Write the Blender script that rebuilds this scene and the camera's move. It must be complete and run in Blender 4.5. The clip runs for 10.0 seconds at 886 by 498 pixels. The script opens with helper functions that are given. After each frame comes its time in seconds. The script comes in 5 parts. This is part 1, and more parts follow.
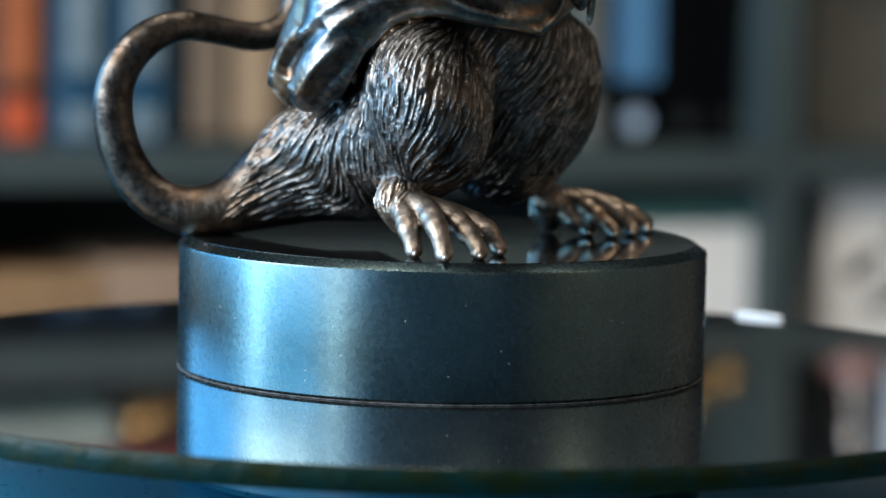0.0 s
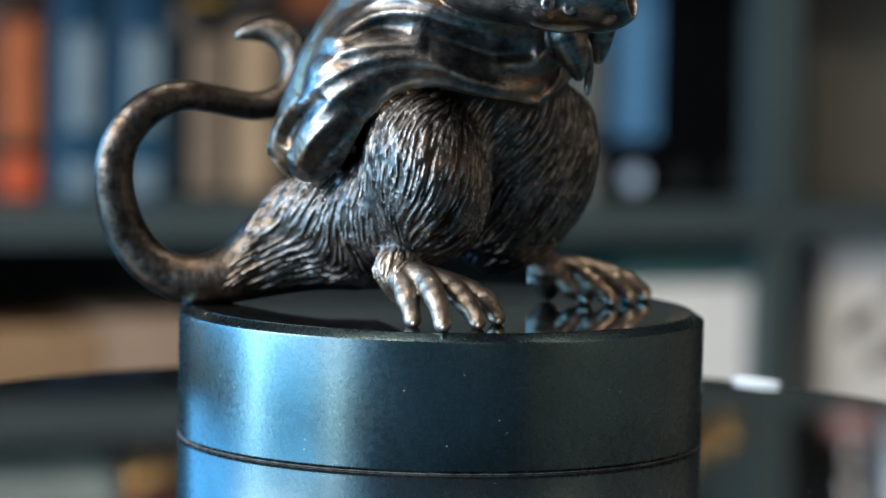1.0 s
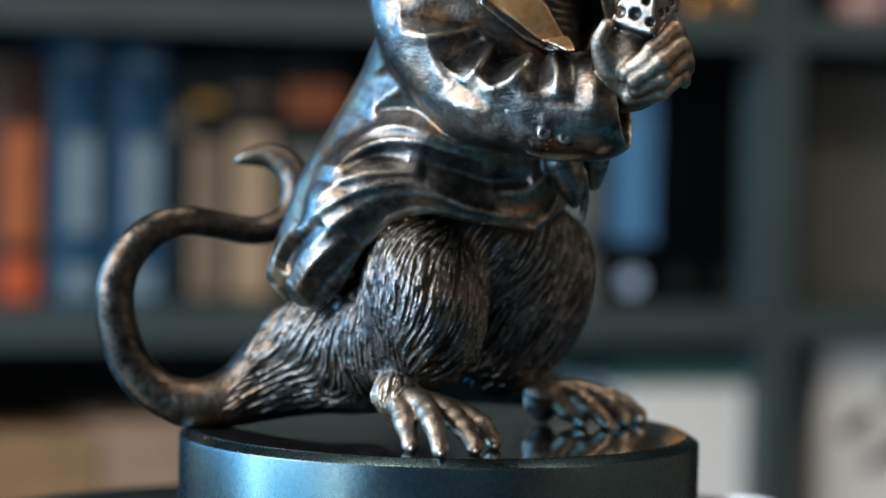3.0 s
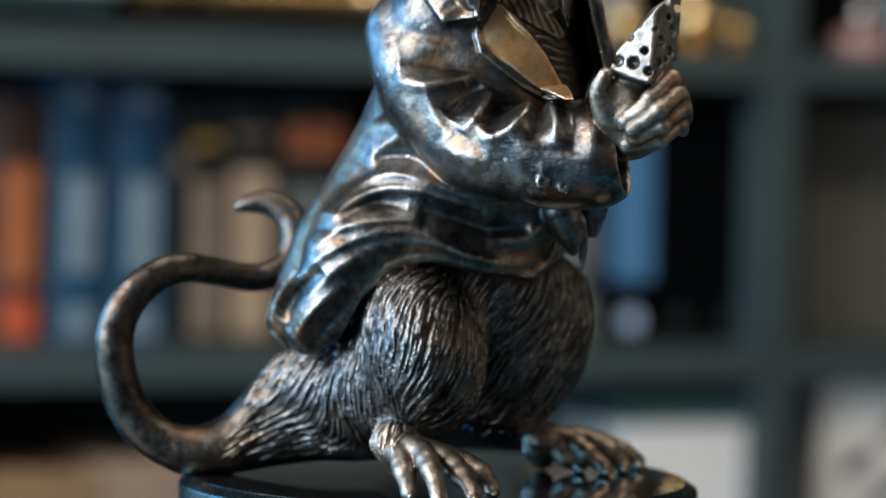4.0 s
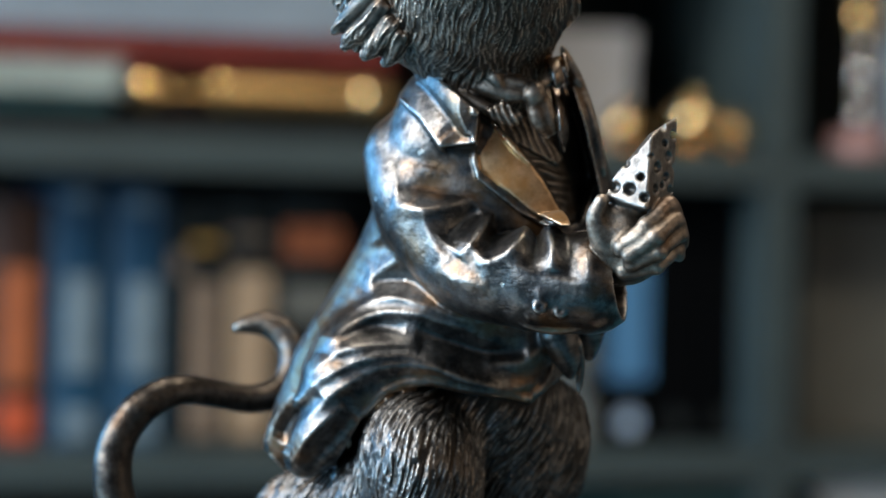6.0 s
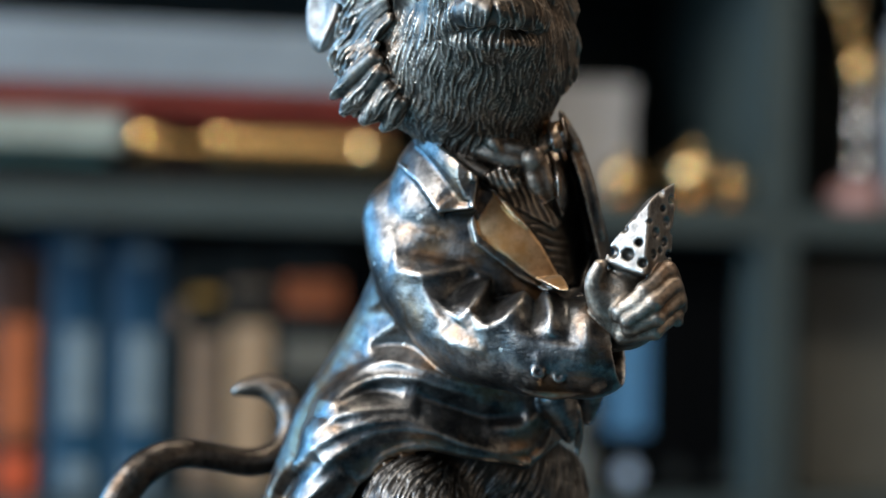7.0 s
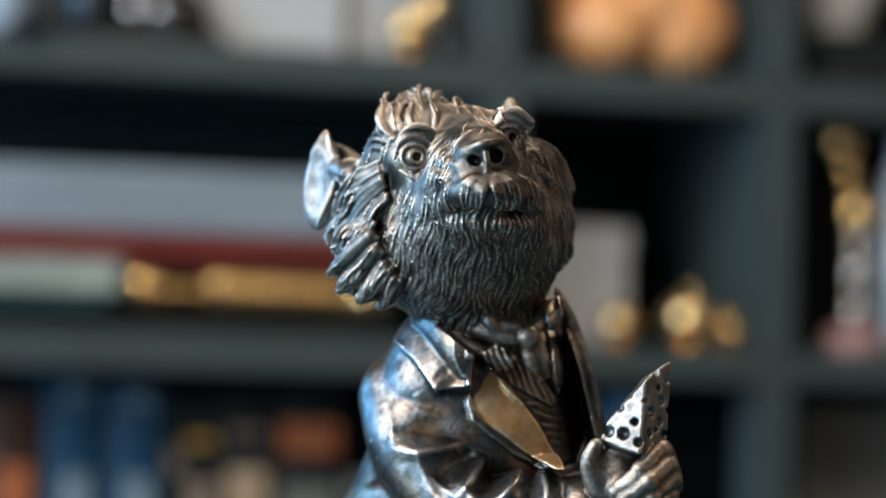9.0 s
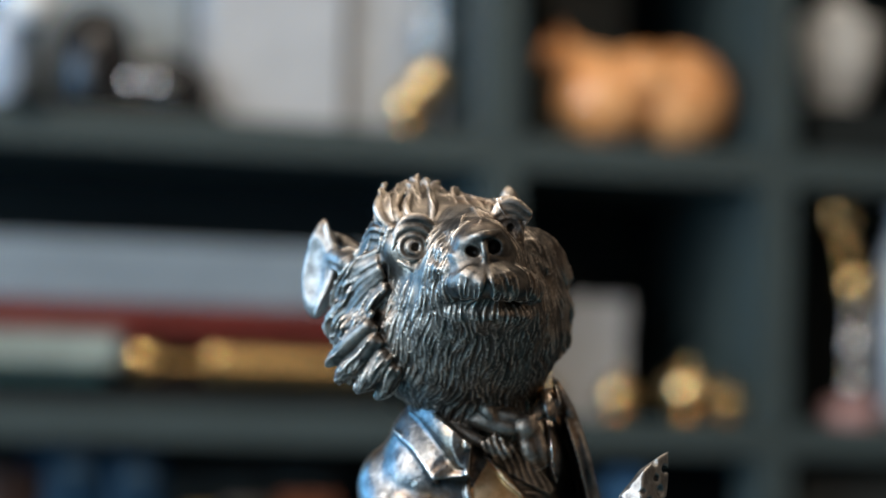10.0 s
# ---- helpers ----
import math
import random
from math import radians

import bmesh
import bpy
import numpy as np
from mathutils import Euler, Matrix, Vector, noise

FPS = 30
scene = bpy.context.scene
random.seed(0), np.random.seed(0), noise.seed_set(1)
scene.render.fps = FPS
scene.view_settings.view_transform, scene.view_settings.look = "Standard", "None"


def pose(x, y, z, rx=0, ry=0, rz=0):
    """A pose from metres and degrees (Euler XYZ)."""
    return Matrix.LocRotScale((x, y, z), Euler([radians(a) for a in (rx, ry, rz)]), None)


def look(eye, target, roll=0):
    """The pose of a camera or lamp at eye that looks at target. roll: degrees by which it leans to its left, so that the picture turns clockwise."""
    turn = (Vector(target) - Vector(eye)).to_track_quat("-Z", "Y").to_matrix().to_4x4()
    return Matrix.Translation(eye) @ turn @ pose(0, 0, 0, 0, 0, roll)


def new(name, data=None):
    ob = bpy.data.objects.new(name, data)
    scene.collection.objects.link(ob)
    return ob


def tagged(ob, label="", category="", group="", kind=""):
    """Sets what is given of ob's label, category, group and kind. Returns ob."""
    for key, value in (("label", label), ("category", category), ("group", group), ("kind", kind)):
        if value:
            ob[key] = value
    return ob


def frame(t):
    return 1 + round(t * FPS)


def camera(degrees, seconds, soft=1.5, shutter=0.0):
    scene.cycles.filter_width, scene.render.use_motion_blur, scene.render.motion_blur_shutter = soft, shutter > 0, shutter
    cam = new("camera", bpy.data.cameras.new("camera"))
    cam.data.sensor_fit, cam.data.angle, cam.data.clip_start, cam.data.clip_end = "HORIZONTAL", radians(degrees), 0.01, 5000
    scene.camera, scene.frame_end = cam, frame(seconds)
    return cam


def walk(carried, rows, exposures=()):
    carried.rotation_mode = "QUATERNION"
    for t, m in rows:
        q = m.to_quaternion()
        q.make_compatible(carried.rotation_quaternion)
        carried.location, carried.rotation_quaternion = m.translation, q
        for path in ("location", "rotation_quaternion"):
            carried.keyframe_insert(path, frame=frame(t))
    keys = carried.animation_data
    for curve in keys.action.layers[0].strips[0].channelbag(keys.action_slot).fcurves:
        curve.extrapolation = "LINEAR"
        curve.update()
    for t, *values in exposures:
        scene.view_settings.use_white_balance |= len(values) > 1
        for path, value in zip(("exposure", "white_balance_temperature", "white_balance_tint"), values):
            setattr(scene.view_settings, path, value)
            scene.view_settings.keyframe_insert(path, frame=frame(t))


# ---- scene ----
# Camera: a long lens 1.15 m from the figurine, rising and tilting up.
cam = camera(17.0, 10.0)
cam.data.dof.use_dof = True
cam.data.dof.focus_distance = 1.065
cam.data.dof.aperture_fstop = 6.0
cam.data.dof.aperture_blades = 0
PATH = [
    (0.0, 0.1588, -5.63, 1.1441), (0.5, 0.1629, -5.09, 1.1472), (1.0, 0.1663, -4.65, 1.1504), (1.5, 0.1694, -4.24, 1.1535),
    (2.0, 0.1726, -3.82, 1.1567), (2.5, 0.1765, -3.32, 1.1598), (4.0, 0.1849, -2.21, 1.1642), (4.5, 0.1872, -1.91, 1.1654),
    (5.0, 0.1902, -1.52, 1.1666), (5.5, 0.1945, -0.96, 1.1678), (7.0, 0.2050, 0.41, 1.1713), (7.5, 0.2096, 1.01, 1.1725),
    (8.0, 0.2139, 1.57, 1.1737), (8.5, 0.2186, 2.18, 1.1749), (9.0, 0.2239, 2.87, 1.1761), (9.5, 0.2286, 3.50, 1.1773),
    (10.0, 0.2334, 4.11, 1.1785),
]
walk(cam, [(t, pose(0.0, -d, z, 90 + p, 0, 0) @ pose(0, 0, 0, 0, 0, 1.2)) for t, z, p, d in PATH],
     exposures=[(0.0, 0.25), (1.5, 0.25), (2.5, 0.12), (4.0, -0.03), (5.5, 0.03), (7.0, 0.13), (8.5, 0.03), (10.0, -0.05)])

# World and light: daylight through one wide window in the west wall, blue low down and white above;
# a ceiling light, two dim warm wall lights and two small spots over the bookcase.
world = bpy.data.worlds.new("world")
scene.world = world
world.use_nodes = True
sky = world.node_tree.nodes.new("ShaderNodeTexSky")
sky.sky_type, sky.sun_disc, sky.sun_elevation, sky.sun_rotation = "NISHITA", False, radians(35), radians(150)
world.node_tree.links.new(sky.outputs[0], world.node_tree.nodes["Background"].inputs[0])
world.node_tree.nodes["Background"].inputs[1].default_value = 0.1

ROOM_X0, ROOM_X1, ROOM_Y0, ROOM_Y1 = -2.1, 2.6, -3.4, 3.05
FLOOR, CEIL = -0.78, 2.35
WINDOWS = [(-3.3, 2.45)]  # stretches of y in the west wall
SILL, HEAD = -0.62, 2.15


def area_lamp(name, m, sx, sy, power, color):
    data = bpy.data.lights.new(name, "AREA")
    data.shape, data.size, data.size_y, data.energy, data.color = "RECTANGLE", sx, sy, power, color
    ob = new(name, data)
    ob.matrix_world = m
    return ob


area_lamp("window_light", look((ROOM_X0 + 0.01, 1.3, 0.7), (0, 1.0, 0.45)), 2.2, 0.9, 44, (0.09, 0.48, 1.0))
area_lamp("window_light", look((ROOM_X0 + 0.01, -0.7, 0.2), (0, -0.7, 0.15)), 1.8, 0.6, 18, (0.14, 0.58, 1.0))
area_lamp("window_light", look((ROOM_X0 + 0.01, -1.25, 0.92), (0, -1.25, 0.8)), 4.0, 1.1, 30, (0.15, 0.52, 1.0))
for y, power in ((-0.2, 8), (-2.1, 15)):
    area_lamp("window_light", look((ROOM_X0 + 0.03, y, 0.92), (0, y, 0.8)), 0.75, 1.1, power, (1.0, 0.97, 0.93))
for y0, y1 in ((-0.28, -0.16), (-2.2, -2.03)):
    cy = (y0 + y1) / 2
    area_lamp("window_light", look((ROOM_X0 + 0.03, cy, 0.05), (0, cy, 0.05)), y1 - y0, 0.6, 38 * (y1 - y0), (0.74, 0.92, 1.0))
area_lamp("window_light", look((ROOM_X0 + 0.03, -0.6, 1.32), (0, -0.2, 0.3)), 1.5, 1.55, 82, (1.0, 0.93, 0.84))
area_lamp("ceiling_light", look((-0.35, -0.5, CEIL - 0.03), (-0.35, -0.5, 0)), 0.9, 1.6, 13, (1.0, 0.95, 0.88))
area_lamp("wall_light", look((0.45, ROOM_Y0 + 0.05, 1.55), (0.0, 0, 0.3)), 1.5, 0.7, 4, (1.0, 0.72, 0.46))
area_lamp("wall_light", look((ROOM_X1 - 0.05, -1.0, 1.25), (0.0, 0.0, 0.3)), 1.7, 0.9, 8.0, (1.0, 0.74, 0.50))
for x, power in ((-0.5, 19), (0.75, 26)):
    area_lamp("spot_light", look((x, 0.3, CEIL - 0.03), (x, 1.9, 0)), 0.40, 0.22, power, (1.0, 0.85, 0.67))


# ---- materials ----
def mat(name, color, rough=0.5, metal=0.0, grain=0.0, scale=40.0, color2=None, bump=0.0, bscale=200.0, coat=0.0, stretch=(1, 1, 1), spec=0.5):
    """A surface with two scales of variation: broad tint and fine roughness or relief."""
    m = bpy.data.materials.new(name)
    m.use_nodes = True
    nt = m.node_tree
    b = nt.nodes["Principled BSDF"]
    b.inputs["Metallic"].default_value = metal
    b.inputs["Roughness"].default_value = rough
    b.inputs["Coat Weight"].default_value = coat
    b.inputs["Specular IOR Level"].default_value = spec
    co = nt.nodes.new("ShaderNodeTexCoord")
    mp = nt.nodes.new("ShaderNodeMapping")
    mp.inputs["Scale"].default_value = stretch
    nt.links.new(co.outputs["Object"], mp.inputs[0])
    n1 = nt.nodes.new("ShaderNodeTexNoise")
    n1.inputs["Scale"].default_value, n1.inputs["Detail"].default_value = scale, 6
    nt.links.new(mp.outputs[0], n1.inputs[0])
    mix = nt.nodes.new("ShaderNodeMix")
    mix.data_type = "RGBA"
    c2 = color2 if color2 else tuple(c * (1 - grain) for c in color)
    mix.inputs[6].default_value, mix.inputs[7].default_value = (*c2, 1), (*color, 1)
    ramp = nt.nodes.new("ShaderNodeMapRange")
    ramp.inputs[1].default_value, ramp.inputs[2].default_value = 0.35, 0.65
    nt.links.new(n1.outputs[0], ramp.inputs[0])
    nt.links.new(ramp.outputs[0], mix.inputs[0])
    nt.links.new(mix.outputs[2], b.inputs["Base Color"])
    n2 = nt.nodes.new("ShaderNodeTexNoise")
    n2.inputs["Scale"].default_value, n2.inputs["Detail"].default_value = bscale, 4
    nt.links.new(mp.outputs[0], n2.inputs[0])
    rr = nt.nodes.new("ShaderNodeMapRange")
    rr.inputs[3].default_value, rr.inputs[4].default_value = max(rough - 0.08, 0.0), min(rough + 0.08, 1)
    nt.links.new(n2.outputs[0], rr.inputs[0])
    nt.links.new(rr.outputs[0], b.inputs["Roughness"])
    if bump:
        bp = nt.nodes.new("ShaderNodeBump")
        bp.inputs["Strength"].default_value, bp.inputs["Distance"].default_value = bump, 0.001
        nt.links.new(n2.outputs[0], bp.inputs["Height"])
        nt.links.new(bp.outputs[0], b.inputs["Normal"])
    return m


def bronze(name, patina, cast, rubbed, brown, rough, bump, patch=0.6, rub=(0.50, 0.56)):
    """Blackened cast bronze: a mottled dark skin, brown patches, fine pits and brush marks. Ridges are brighter by
    curvature, as rubbed metal and as contrast to crease shade put into the colour.
    """
    m = bpy.data.materials.new(name)
    m.use_nodes = True
    nt = m.node_tree
    b = nt.nodes["Principled BSDF"]
    b.inputs["Metallic"].default_value = 1.0
    co = nt.nodes.new("ShaderNodeTexCoord")
    geo = nt.nodes.new("ShaderNodeNewGeometry")

    def spread(value, lo, hi, to_lo=0.0, to_hi=1.0):
        r = nt.nodes.new("ShaderNodeMapRange")
        for i, v in enumerate((lo, hi, to_lo, to_hi)):
            r.inputs[i + 1].default_value = v
        nt.links.new(value, r.inputs[0])
        return r.outputs[0]

    def grain(scale, detail=3, rough_share=0.6, stretch=None):
        n = nt.nodes.new("ShaderNodeTexNoise")
        n.inputs["Scale"].default_value, n.inputs["Detail"].default_value, n.inputs["Roughness"].default_value = scale, detail, rough_share
        if stretch:
            mp = nt.nodes.new("ShaderNodeMapping")
            mp.inputs["Scale"].default_value = stretch
            nt.links.new(co.outputs["Object"], mp.inputs[0])
            nt.links.new(mp.outputs[0], n.inputs[0])
        else:
            nt.links.new(co.outputs["Object"], n.inputs[0])
        return n.outputs[0]

    def sums(op, a, c):
        x = nt.nodes.new("ShaderNodeMath")
        x.operation = op
        for sock, v in zip(x.inputs, (a, c)):
            if isinstance(v, float):
                sock.default_value = v
            else:
                nt.links.new(v, sock)
        return x.outputs[0]

    def blend(fac, c1, c2):
        x = nt.nodes.new("ShaderNodeMix")
        x.data_type = "RGBA"
        nt.links.new(fac, x.inputs[0])
        for sock, c in ((x.inputs[6], c1), (x.inputs[7], c2)):
            if isinstance(c, tuple):
                sock.default_value = (*c, 1)
            else:
                nt.links.new(c, sock)
        return x.outputs[2]

    fine = grain(900, 3, 0.7)
    c = blend(spread(grain(120, 8, 0.72), 0.39, 0.61), patina, cast)
    c = blend(spread(grain(26, 4, 0.6), patch - 0.04, patch + 0.14), c, brown)
    # Curvature brightens ridges: rubbed metal, with the shade of creases left in the colour.
    wear_shade = sums("ADD", geo.outputs["Pointiness"], sums("MULTIPLY", sums("SUBTRACT", grain(160, 4, 0.65), 0.5), 0.07))
    wear_shade = spread(wear_shade, *rub)
    c = blend(wear_shade, c, rubbed)
    nt.links.new(c, b.inputs["Base Color"])
    gloss = sums("ADD", spread(fine, 0.3, 0.7, rough - 0.05, rough + 0.09), sums("MULTIPLY", wear_shade, -0.05))
    nt.links.new(gloss, b.inputs["Roughness"])
    relief = sums("ADD", sums("MULTIPLY", grain(150, 3, 0.6), 1.0), sums("ADD", sums("MULTIPLY", fine, 0.22), sums("MULTIPLY", grain(420, 2, 0.5, (0.5, 1, 2.2)), 0.35)))
    bp = nt.nodes.new("ShaderNodeBump")
    bp.inputs["Strength"].default_value, bp.inputs["Distance"].default_value = bump, 0.002
    nt.links.new(relief, bp.inputs["Height"])
    nt.links.new(bp.outputs[0], b.inputs["Normal"])
    return m


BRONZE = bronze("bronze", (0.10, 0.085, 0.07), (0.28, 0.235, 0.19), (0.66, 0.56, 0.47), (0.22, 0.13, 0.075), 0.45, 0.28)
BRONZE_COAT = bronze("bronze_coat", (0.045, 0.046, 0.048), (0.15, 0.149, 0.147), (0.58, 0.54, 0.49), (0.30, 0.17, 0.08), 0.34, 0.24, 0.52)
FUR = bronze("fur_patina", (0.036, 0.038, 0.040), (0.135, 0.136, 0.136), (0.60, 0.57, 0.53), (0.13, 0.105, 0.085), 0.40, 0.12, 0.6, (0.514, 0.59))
# Ground of the face: dark patina, with shade between hairs put into the colour.
FACE_GROUND = bronze("face_patina_groove_shade", (0.045, 0.04, 0.035), (0.13, 0.112, 0.095), (0.34, 0.29, 0.24), (0.14, 0.085, 0.055), 0.44, 0.12)
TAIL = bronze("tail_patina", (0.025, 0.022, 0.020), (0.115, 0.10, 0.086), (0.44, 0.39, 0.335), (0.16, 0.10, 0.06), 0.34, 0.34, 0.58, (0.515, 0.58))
# Ground of the fur: dark patina plus the shade of the grooves, as colour.
GROUND = bronze("dark_patina_groove_shade", (0.025, 0.023, 0.021), (0.06, 0.055, 0.05), (0.16, 0.14, 0.12), (0.05, 0.035, 0.025), 0.40, 0.12)
# Paler copy of the bronze: highlight on cheese and ear put into its colour.
LIT_BRONZE = bronze("lit_bronze", (0.11, 0.105, 0.10), (0.28, 0.267, 0.25), (0.54, 0.51, 0.47), (0.24, 0.20, 0.16), 0.48, 0.16, 0.66)
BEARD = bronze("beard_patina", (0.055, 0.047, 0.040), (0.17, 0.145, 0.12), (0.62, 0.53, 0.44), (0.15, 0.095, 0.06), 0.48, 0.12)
# The lapel's warm reflection is put into this golden base colour.
WARM_BRONZE = bronze("warm_reflection_bronze", (0.52, 0.31, 0.15), (0.80, 0.52, 0.29), (0.92, 0.66, 0.42), (0.72, 0.34, 0.08), 0.42, 0.07, 0.52)
POLISHED = mat("polished_stone", (0.02, 0.021, 0.022), 0.05, 0.0, 0.3, 60, coat=1.0)
STEEL = mat("steel", (0.095, 0.150, 0.165), 0.27, 1.0, 0.3, 26, bump=0.05, bscale=500)
DUST = mat("pale_dust", (0.13, 0.15, 0.16), 0.8, 0.0, 0.7, 300)
GLASS_BLACK = mat("black_glass", (0.012, 0.014, 0.016), 0.02, 0.0, 0.2, 30, coat=1.0)
EDGE_GLASS = mat("edge_glass", (0.002, 0.020, 0.020), 0.34, 0.0, 0.6, 90, (0.008, 0.014, 0.003), bump=0.8, bscale=260, spec=0.09)
# Darker copy of the case paint: shade of the deep bays put into colour.
CASE_BACK_SHADE = mat("case_back_shade", (0.028, 0.034, 0.034), 0.9, 0.0, 0.2, 6, spec=0.1)
CASE = mat("case_paint", (0.045, 0.066, 0.068), 0.45, 0.0, 0.15, 6, bump=0.1, bscale=300)
DARKWALL = mat("dark_wall_paint", (0.04, 0.045, 0.05), 0.8, 0.0, 0.15, 3, bump=0.1, bscale=150)
WARMWALL = mat("warm_wall_paint", (0.27, 0.20, 0.145), 0.8, 0.0, 0.15, 3, bump=0.1, bscale=150)
SOUTHWALL = mat("blue_grey_wall_paint", (0.11, 0.18, 0.23), 0.8, 0.0, 0.15, 3, bump=0.1, bscale=150)
PLASTER = mat("plaster", (0.13, 0.13, 0.13), 0.9, 0.0, 0.08, 3, bump=0.1, bscale=150)
FLOORCOVER = mat("blue_carpet", (0.025, 0.038, 0.05), 0.9, 0.0, 0.4, 60, bump=0.4, bscale=400)
TABLE = mat("table_lacquer", (0.035, 0.22, 0.34), 0.3, 0.0, 0.15, 10)


def speckle(m, scale, share, color):
    """Sparse specks of dust and small pits over a material."""
    nt = m.node_tree
    b = nt.nodes["Principled BSDF"]
    co = nt.nodes.new("ShaderNodeTexCoord")
    v = nt.nodes.new("ShaderNodeTexVoronoi")
    v.inputs["Scale"].default_value = scale
    nt.links.new(co.outputs["Object"], v.inputs["Vector"])
    near = nt.nodes.new("ShaderNodeMath")
    near.operation = "LESS_THAN"
    near.inputs[1].default_value = 0.22
    nt.links.new(v.outputs["Distance"], near.inputs[0])
    split = nt.nodes.new("ShaderNodeSeparateColor")
    nt.links.new(v.outputs["Color"], split.inputs[0])
    few = nt.nodes.new("ShaderNodeMath")
    few.operation = "LESS_THAN"
    few.inputs[1].default_value = share
    nt.links.new(split.outputs[0], few.inputs[0])
    both = nt.nodes.new("ShaderNodeMath")
    both.operation = "MULTIPLY"
    nt.links.new(near.outputs[0], both.inputs[0])
    nt.links.new(few.outputs[0], both.inputs[1])
    for sock, val in ((b.inputs["Base Color"], color), (b.inputs["Roughness"], 0.9), (b.inputs["Metallic"], 0.0)):
        if isinstance(val, tuple):
            x = nt.nodes.new("ShaderNodeMix")
            x.data_type = "RGBA"
            nt.links.new(both.outputs[0], x.inputs[0])
            nt.links.new(sock.links[0].from_socket, x.inputs[6])
            x.inputs[7].default_value = (*val, 1)
            nt.links.new(x.outputs[2], sock)
        else:
            x = nt.nodes.new("ShaderNodeMix")
            nt.links.new(both.outputs[0], x.inputs[0])
            if sock.is_linked:
                nt.links.new(sock.links[0].from_socket, x.inputs[2])
            else:
                x.inputs[2].default_value = sock.default_value
            x.inputs[3].default_value = val
            nt.links.new(x.outputs[0], sock)


speckle(STEEL, 700, 0.008, (0.30, 0.34, 0.36))
speckle(POLISHED, 800, 0.10, (0.30, 0.33, 0.35))
speckle(GLASS_BLACK, 500, 0.006, (0.25, 0.27, 0.28))


# ---- helpers for building ----
def part(name, bm, material, parent=None, label=""):
    me = bpy.data.meshes.new(name)
    bm.to_mesh(me)
    bm.free()
    for m in (material if isinstance(material, (list, tuple)) else [material]):
        me.materials.append(m)
    ob = new(name, me)
    if parent:
        ob.parent = parent
    if label:
        ob["label"] = label
    return ob


def thing(name, at, label, category, group="", kind="", rz=0.0):
    ob = new(name)
    ob.empty_display_size = 0.02
    ob.matrix_basis = pose(*at, 0, 0, rz)
    return tagged(ob, label, category, group, kind)


def box(bm, x0, x1, y0, y1, z0, z1, bevel=0.0):
    r = bmesh.ops.create_cube(bm, size=1.0, matrix=Matrix.Translation(((x0 + x1) / 2, (y0 + y1) / 2, (z0 + z1) / 2)) @ Matrix.Diagonal((x1 - x0, y1 - y0, z1 - z0, 1)))
    if bevel:
        es = list({e for v in r["verts"] for e in v.link_edges})
        bmesh.ops.bevel(bm, geom=es, offset=bevel, segments=2, affect="EDGES", profile=0.6)
    return bm


def boxed(*args, bevel=0.0):
    return box(bmesh.new(), *args, bevel=bevel)


def smooth(ob, angle=35):
    for p in ob.data.polygons:
        p.use_smooth = True
    ob.data.set_sharp_from_angle(angle=radians(angle))
    return ob


def lathe(profile, n=48, m=None):
    """A turned solid from (radius, height) pairs."""
    bm = bmesh.new()
    rings = []
    for r, z in profile:
        if r < 1e-6:
            rings.append([bm.verts.new((0, 0, z))])
        else:
            rings.append([bm.verts.new((r * math.cos(2 * math.pi * i / n), r * math.sin(2 * math.pi * i / n), z)) for i in range(n)])
    for a, b in zip(rings, rings[1:]):
        for i in range(n):
            j = (i + 1) % n
            va = [a[i % len(a)], a[j % len(a)]] if len(a) > 1 else [a[0]]
            vb = [b[j % len(b)], b[i % len(b)]] if len(b) > 1 else [b[0]]
            if len(va) + len(vb) > 2:
                bm.faces.new(va + vb)
    bmesh.ops.recalc_face_normals(bm, faces=bm.faces)
    if m is not None:
        bmesh.ops.transform(bm, matrix=m, verts=bm.verts)
    return bm


# ---- the room ----
def structure(name, bm, material, label=""):
    return tagged(part(name, bm, material), label or name.replace("_", " "), name.split("_")[0], "", "structure")


W = 0.15
structure("floor", boxed(ROOM_X0 - W, ROOM_X1 + W, ROOM_Y0 - W, ROOM_Y1 + W, FLOOR - 0.1, FLOOR), FLOORCOVER, "dark blue-grey carpeted floor of the study")
structure("ceiling", boxed(ROOM_X0 - W, ROOM_X1 + W, ROOM_Y0 - W, ROOM_Y1 + W, CEIL, CEIL + 0.1), PLASTER, "plain white plaster ceiling")
structure("wall_north", boxed(ROOM_X0 - W, ROOM_X1 + W, ROOM_Y1, ROOM_Y1 + W, FLOOR, CEIL), DARKWALL, "dark grey painted wall behind the bookcase")
structure("wall_south", boxed(ROOM_X0 - W, ROOM_X1 + W, ROOM_Y0 - W, ROOM_Y0, FLOOR, CEIL), SOUTHWALL, "blue-grey painted wall opposite the bookcase")
structure("wall_east", boxed(ROOM_X1, ROOM_X1 + W, ROOM_Y0, ROOM_Y1, FLOOR, CEIL), WARMWALL, "warm brown painted side wall")
bm = bmesh.new()
cuts = [ROOM_Y0] + [v for w in sorted(WINDOWS) for v in w] + [ROOM_Y1]
for a, b in zip(cuts[::2], cuts[1::2]):
    box(bm, ROOM_X0 - W, ROOM_X0, a, b, FLOOR, CEIL)
for y0, y1 in WINDOWS:
    box(bm, ROOM_X0 - W, ROOM_X0, y0, y1, FLOOR, SILL)
    box(bm, ROOM_X0 - W, ROOM_X0, y0, y1, HEAD, CEIL)
structure("wall_west", bm, DARKWALL, "dark grey wall with a wide tall window")


# ---- the bookcase ----
CASE_Y, CASE_D = 2.036, 0.36
CX0, CX1 = -1.55, 1.30
SHELVES = [-0.404, -0.066, 0.266, 0.574, 0.896, 1.226]
